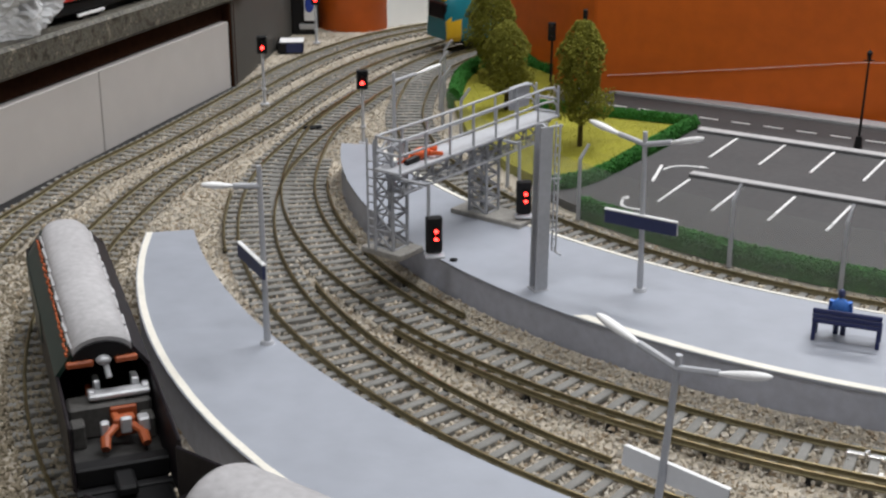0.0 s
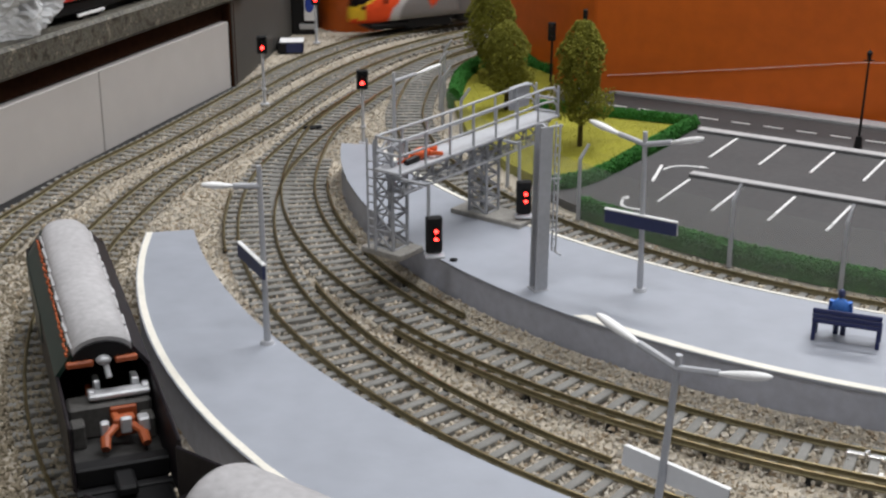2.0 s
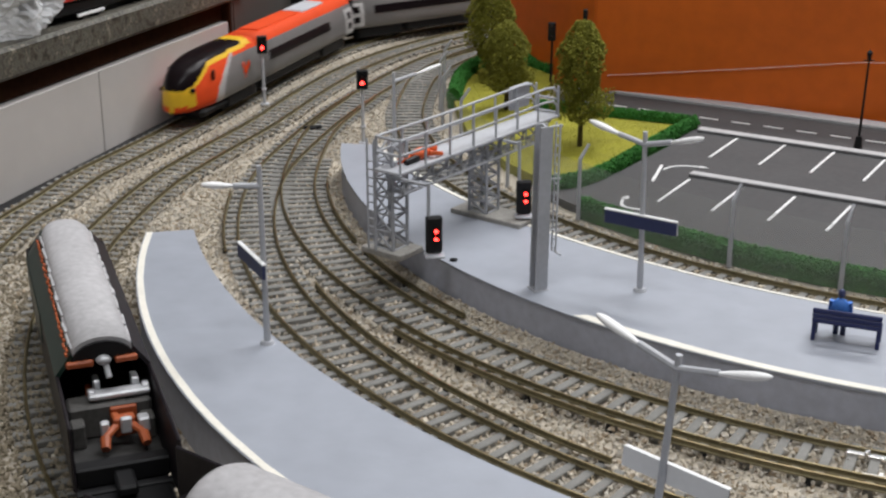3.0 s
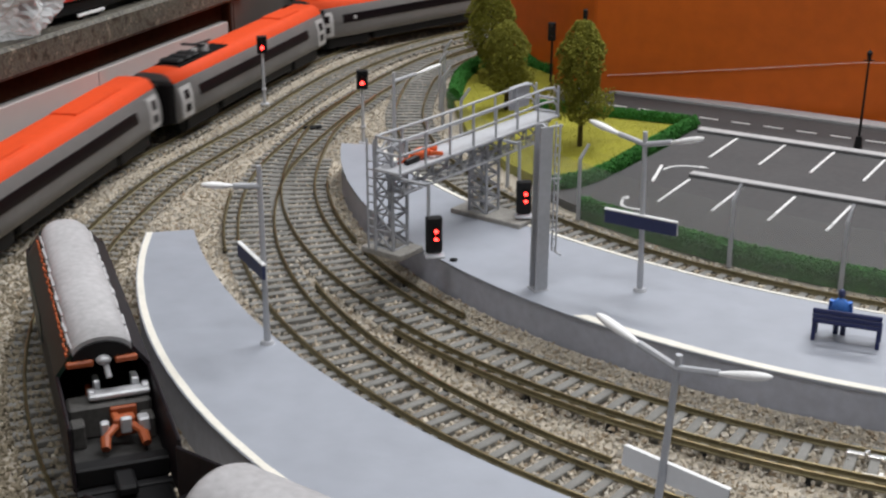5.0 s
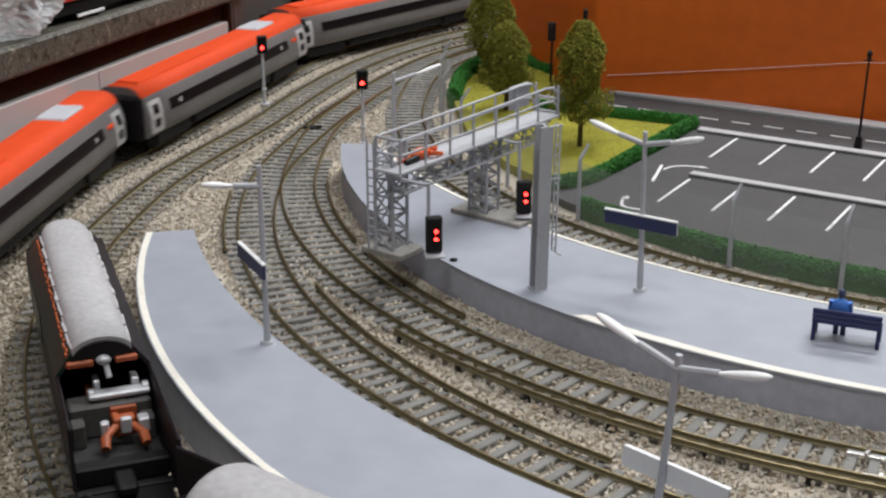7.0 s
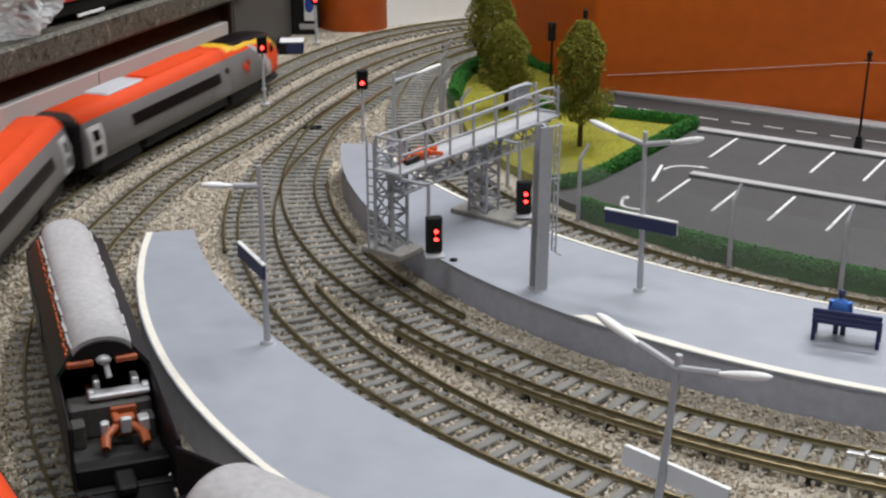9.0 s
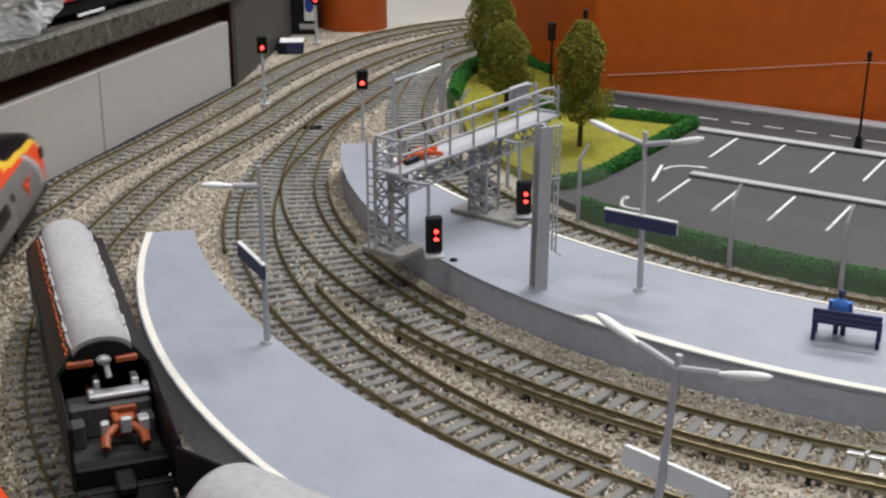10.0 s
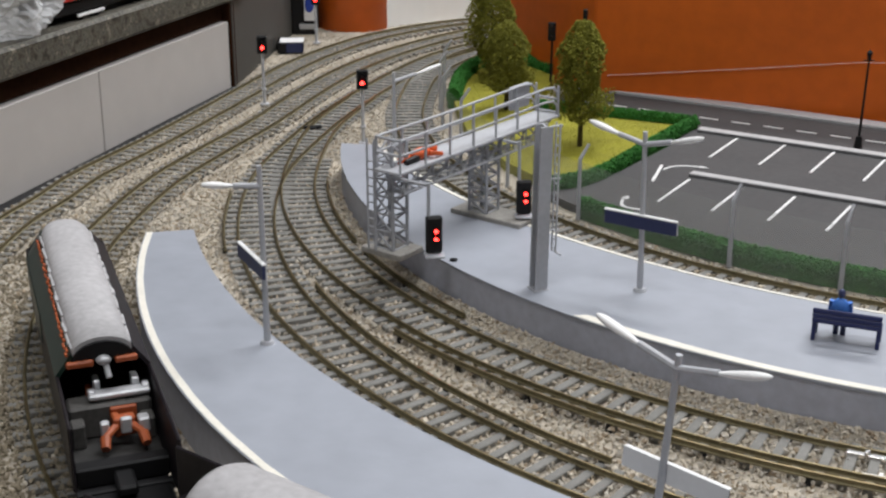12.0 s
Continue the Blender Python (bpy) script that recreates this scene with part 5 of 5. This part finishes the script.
    bogies(car, -0.082, 0.082 if kind != "end" else 0.072)
    for x0, x1 in ((-half - 0.0060, -half + 0.001),) if kind == "end" else ((-half - 0.0060, -half + 0.001), (half - 0.001, half + 0.0060)):
        bm = bmesh.new()
        box(bm, x0, -0.0148, 0.0105, x1, 0.0146, 0.0352, 0.0012)
        part("gangway", bm, BELLOWS, car, "black gangway bellows")
    pods = {"plain": ((-half + 0.030, -half + 0.088), (half - 0.088, half - 0.012)), "vent": ((half - 0.100, half - 0.010),), "pantograph": ((-half + 0.026, -half + 0.060),), "end": ((-half + 0.082, 0.030),)}[kind]
    for x0, x1 in pods:
        bm = bmesh.new()
        prof = [(-0.0080, 0.0382), (-0.0068, 0.0406), (0.0068, 0.0406), (0.0080, 0.0382)]
        loft(bm, [[(x, y, z) for y, z in prof] for x in (x0, x1)])
        part("roof_pod", bm, REDROOF, car, "low red equipment pod on the roof")
    if kind == "pantograph":
        bm = bmesh.new()
        box(bm, half - 0.086, -0.0085, 0.0370, half - 0.018, 0.0085, 0.0400, 0.0006)
        part("roof_well", bm, BELLOWS, car, "dark roof well")
        bm = bmesh.new()
        for x in (half - 0.026, half - 0.037, half - 0.046):
            box(bm, x - 0.004, -0.007, 0.0400, x + 0.004, 0.007, 0.0428, 0.0012)
        rod(bm, (half - 0.045, 0, 0.0415), (half - 0.078, 0, 0.0440), 0.0007, seg=6)
        rod(bm, (half - 0.078, 0, 0.0440), (half - 0.055, 0, 0.0452), 0.0006, seg=6)
        rod(bm, (half - 0.055, -0.008, 0.0452), (half - 0.055, 0.008, 0.0452), 0.0008, seg=6)
        part("pantograph", bm, BLACK, car, "folded black pantograph")
        for x in (half - 0.050, half - 0.064):
            bm = bmesh.new()
            rod(bm, (x, 0.003, 0.0400), (x, 0.003, 0.0440), 0.0024, 0.0018, 10)
            part("insulator", bm, TRAINWHITE, car)
    if kind in ("vent", "end"):
        bm = bmesh.new()
        x0, x1 = (-half + 0.036, -half + 0.064) if kind == "vent" else (-0.080, -0.042)
        box(bm, x0, -0.0075, 0.0375, x1, 0.0080, 0.0408, 0.0008)
        part("roof_vent", bm, STEEL, car, "pale grey roof panel")
    return car


CAR_PITCH = 0.2445
lead = build_car("end", "leading car of the red and silver tilting train, yellow nose")
plain = build_car("plain", "silver coach with orange-red roof in the red train")
panto = build_car("pantograph", "silver coach with red roof and folded pantograph")
vent = build_car("vent", "silver coach with red roof and grey roof panel")
CARS = [lead, plain, panto, vent, copy_thing(vent, Matrix()), copy_thing(plain, Matrix()), copy_thing(lead, Matrix())]
CARS[6]["label"] = "trailing car of the red and silver tilting train, nose backwards"


def build_teal_train():
    car = thing("teal_train_car", Matrix(), "teal model train car with a yellow cab end", "model train")
    half, hw, zb, zt = 0.125, 0.0172, 0.0075, 0.0460
    bm = bmesh.new()
    shell(bm, [(-half, hw, zb, zt), (0, hw, zb, zt), (half - 0.012, hw, zb, zt), (half - 0.004, hw * 0.96, zb, zt - 0.004), (half, hw * 0.86, zb + 0.001, zt - 0.012)], lambda x, y, z: 1 if (x > half - 0.014 and z < 0.024) else 0)
    part("body", bm, [TEAL, YELLOW], car, "teal body with yellow end")
    bm = bmesh.new()
    box(bm, half - 0.003, -0.0125, 0.0235, half + 0.0012, 0.0125, 0.0365, 0.0012)
    part("windscreen", bm, GLASS, car)
    bm = bmesh.new()
    box(bm, half - 0.009, -0.0100, 0.0370, half - 0.0010, 0.0100, 0.0400, 0.0010)
    part("destination_panel", bm, YELLOW, car)
    side_strip(car, "window_band", -half + 0.02, half - 0.018, 0.0222, 0.0300, GLASS)
    bogies(car, -0.085, 0.085)
    return car


TEAL_CAR = build_teal_train()


# ---- ballast stones ----
def build_stones():
    rng = np.random.default_rng(9)
    n = 215000
    x, y = rng.uniform(-0.25, 0.30, n), rng.uniform(0.30, 1.14, n)
    # more stones on the shoulder against the wide platform
    ba, br = np.radians(rng.uniform(190, 290, 4200)), 0.3380 + 0.0075 * rng.uniform(0, 1, 4200)
    x, y = np.r_[x, 0.282 + br * np.cos(ba)], np.r_[y, 0.709 + br * np.sin(ba)]
    n = len(x)
    keep = np.ones(n, bool)
    stain_shade = np.zeros(n, bool)
    # nearer stones only as thick as they can be told apart
    keep &= rng.uniform(0, 1, n) < np.clip(1.25 - 0.55 * (y - 0.3), 0.5, 1)
    z = np.full(n, -0.0041) + rng.normal(0, 0.0003, n)
    for P in (A, B, H, I, J):
        px, py = P.p[::2, 0], P.p[::2, 1]
        best = np.full(n, 9.0)
        for i in range(len(px)):
            best = np.minimum(best, (x - px[i]) ** 2 + (y - py[i]) ** 2)
        d = np.sqrt(best)
        keep &= ~(np.abs(d - HALF - 0.0005) < 0.0013)
        stain_shade |= (np.abs(d - HALF) < (0.0060 if P in (I, J) else 0.0022)) & (rng.uniform(0, 1, n) < (0.85 if P in (I, J) else 0.3))
        fill = -0.0024 if P in (I, J) else -0.0032
        # round the locomotive the brown also paints its shadow on the ballast
        if P is I:
            stain_shade |= (d < np.where(y < 0.42, 0.026, 0.0175)) & (y < 0.62) & (rng.uniform(0, 1, n) < 0.92)
            stain_shade |= (d < 0.060) & (x < -0.12) & (y < 0.60) & (rng.uniform(0, 1, n) < 0.60)
        z = np.where(d < 0.0165, fill + rng.normal(0, 0.00025, n), z)
    d1 = np.hypot(x - 0.282, y - 0.709)
    d2 = np.hypot(x - 0.350, y - 0.832)
    keep &= ~((d1 < 0.3378) & (d2 > 0.4065) & (y < 0.705))
    e1, e2 = np.hypot(x - 0.251, y - 0.582), np.hypot(x - 0.312, y - 0.674)
    keep &= ~((e1 < 0.3835) & (e2 > 0.4375) & (y < 0.562))
    keep &= ~(d2 < 0.349)
    wx = -0.2182 + (y - 0.645) * 0.313
    keep &= ~((x < wx) & (y < 0.905))
    keep &= ~((y >= 0.905) & (x < -0.1435 + (y - 0.905) * 0.107))
    # a shoulder of ballast banked against the wide platform
    bank = np.clip(1 - (d1 - 0.3376) / 0.0075, 0, 1) * (d1 > 0.3370) * (y < 0.70)
    z = np.where(bank > 0, np.maximum(z, -0.0062 + 0.0062 * bank), z)
    x, y, z, stain_shade = x[keep], y[keep], z[keep], stain_shade[keep]
    size = rng.uniform(0.00055, 0.00115, len(x)) * np.clip(1.15 - 0.9 * np.maximum(0, y - 0.45), 0.62, 1.1)
    for nm, pick, mt, lab in (("ballast_stones", ~stain_shade, STONE, "loose buff, grey and brown ballast granules between the tracks"), ("stain_shade_ballast", stain_shade, STAIN_SHADE, "brown ballast granules: rust stain along the rails, painted shade round the locomotive")):
        ob = new(nm, clump_mesh(nm, np.stack([x, y, z], 1)[pick], size[pick], mt, 4))
        tagged(ob, lab, "ballast", kind="stuff")


build_stones()


def build_bank():
    """Packed ballast under the loose stones along the front of the wide platform."""
    rings = []
    for i in range(101):
        a = radians(190 + i)
        k = min(1.0, i / 12)
        rings.append([(0.282 + r * math.cos(a), 0.709 + r * math.sin(a), z) for r, z in ((0.3376, -0.0073), (0.3376, -0.0060 + 0.0058 * k), (0.3450, -0.0060), (0.3450, -0.0073))])
    bm = bmesh.new()
    loft(bm, rings)
    tagged(part("ballast_bank", bm, BALLAST, None), "packed buff ballast banked against the platform wall", "ballast", kind="structure")


build_bank()


def room():
    wall = material("room_paint", (0.45, 0.44, 0.43), 0.8, scale=3, vary=0.05)
    for nm, dims in (("floor", (-2.6, -2.0, -0.95, 3.6, 2.6, -0.90)), ("ceiling", (-2.6, -2.0, 1.62, 3.6, 2.6, 1.67)), ("wall_west", (-2.65, -2.0, -0.9, -2.6, 2.6, 1.62)), ("wall_east", (3.6, -2.0, -0.9, 3.65, 2.6, 1.62)), ("wall_south", (-2.6, -2.05, -0.9, 3.6, -2.0, 1.62)), ("wall_north", (-2.6, 2.6, -0.9, 3.6, 2.65, 1.62))):
        slab(nm, Matrix(), dims, wall, "plain painted room surface", "wall", 0.0)


room()


# ---- what moves ----
GAP_AT = TRACK_J.near(-0.182, 0.725)


def red_train_gap(t):
    """Arc length on the outer track of the first gap between cars, which shrinks as the train comes on."""
    return GAP_AT + float(np.interp(t, (0.0, 2.5, 5.0, 7.0, 9.0, 12.0), (1.2443, 0.4568, -0.2127, -0.7380, -1.2832, -2.0902)))


def on_track(path, s, front, pivot):
    """Pose of a car whose middle is at s; front: -1 faces falling arc length."""
    a, b = path.at(s + front * pivot), path.at(s - front * pivot)
    d = a - b
    mid = (a + b) / 2
    return Matrix.Translation(mid) @ Matrix.Rotation(math.atan2(d.y, d.x), 4, "Z")


def motions():
    times = [i / 10 for i in range(121)]
    for k, car in enumerate(CARS):
        face = 1 if k == 6 else -1
        walk(car, [(t, on_track(TRACK_J, red_train_gap(t) + (k - 0.5) * CAR_PITCH, face, 0.082)) for t in times])
    s0 = TRACK_A.near(0.006, 1.007) + 0.125
    walk(TEAL_CAR, [(t, on_track(TRACK_A, s0 + 0.10 * t + 0.03 * min(t, 3) ** 2 if t < 3 else s0 + 0.57 + 0.28 * (t - 3), -1, 0.085)) for t in [i / 5 for i in range(31)] + [6.0 + i for i in range(1, 7)]])


motions()
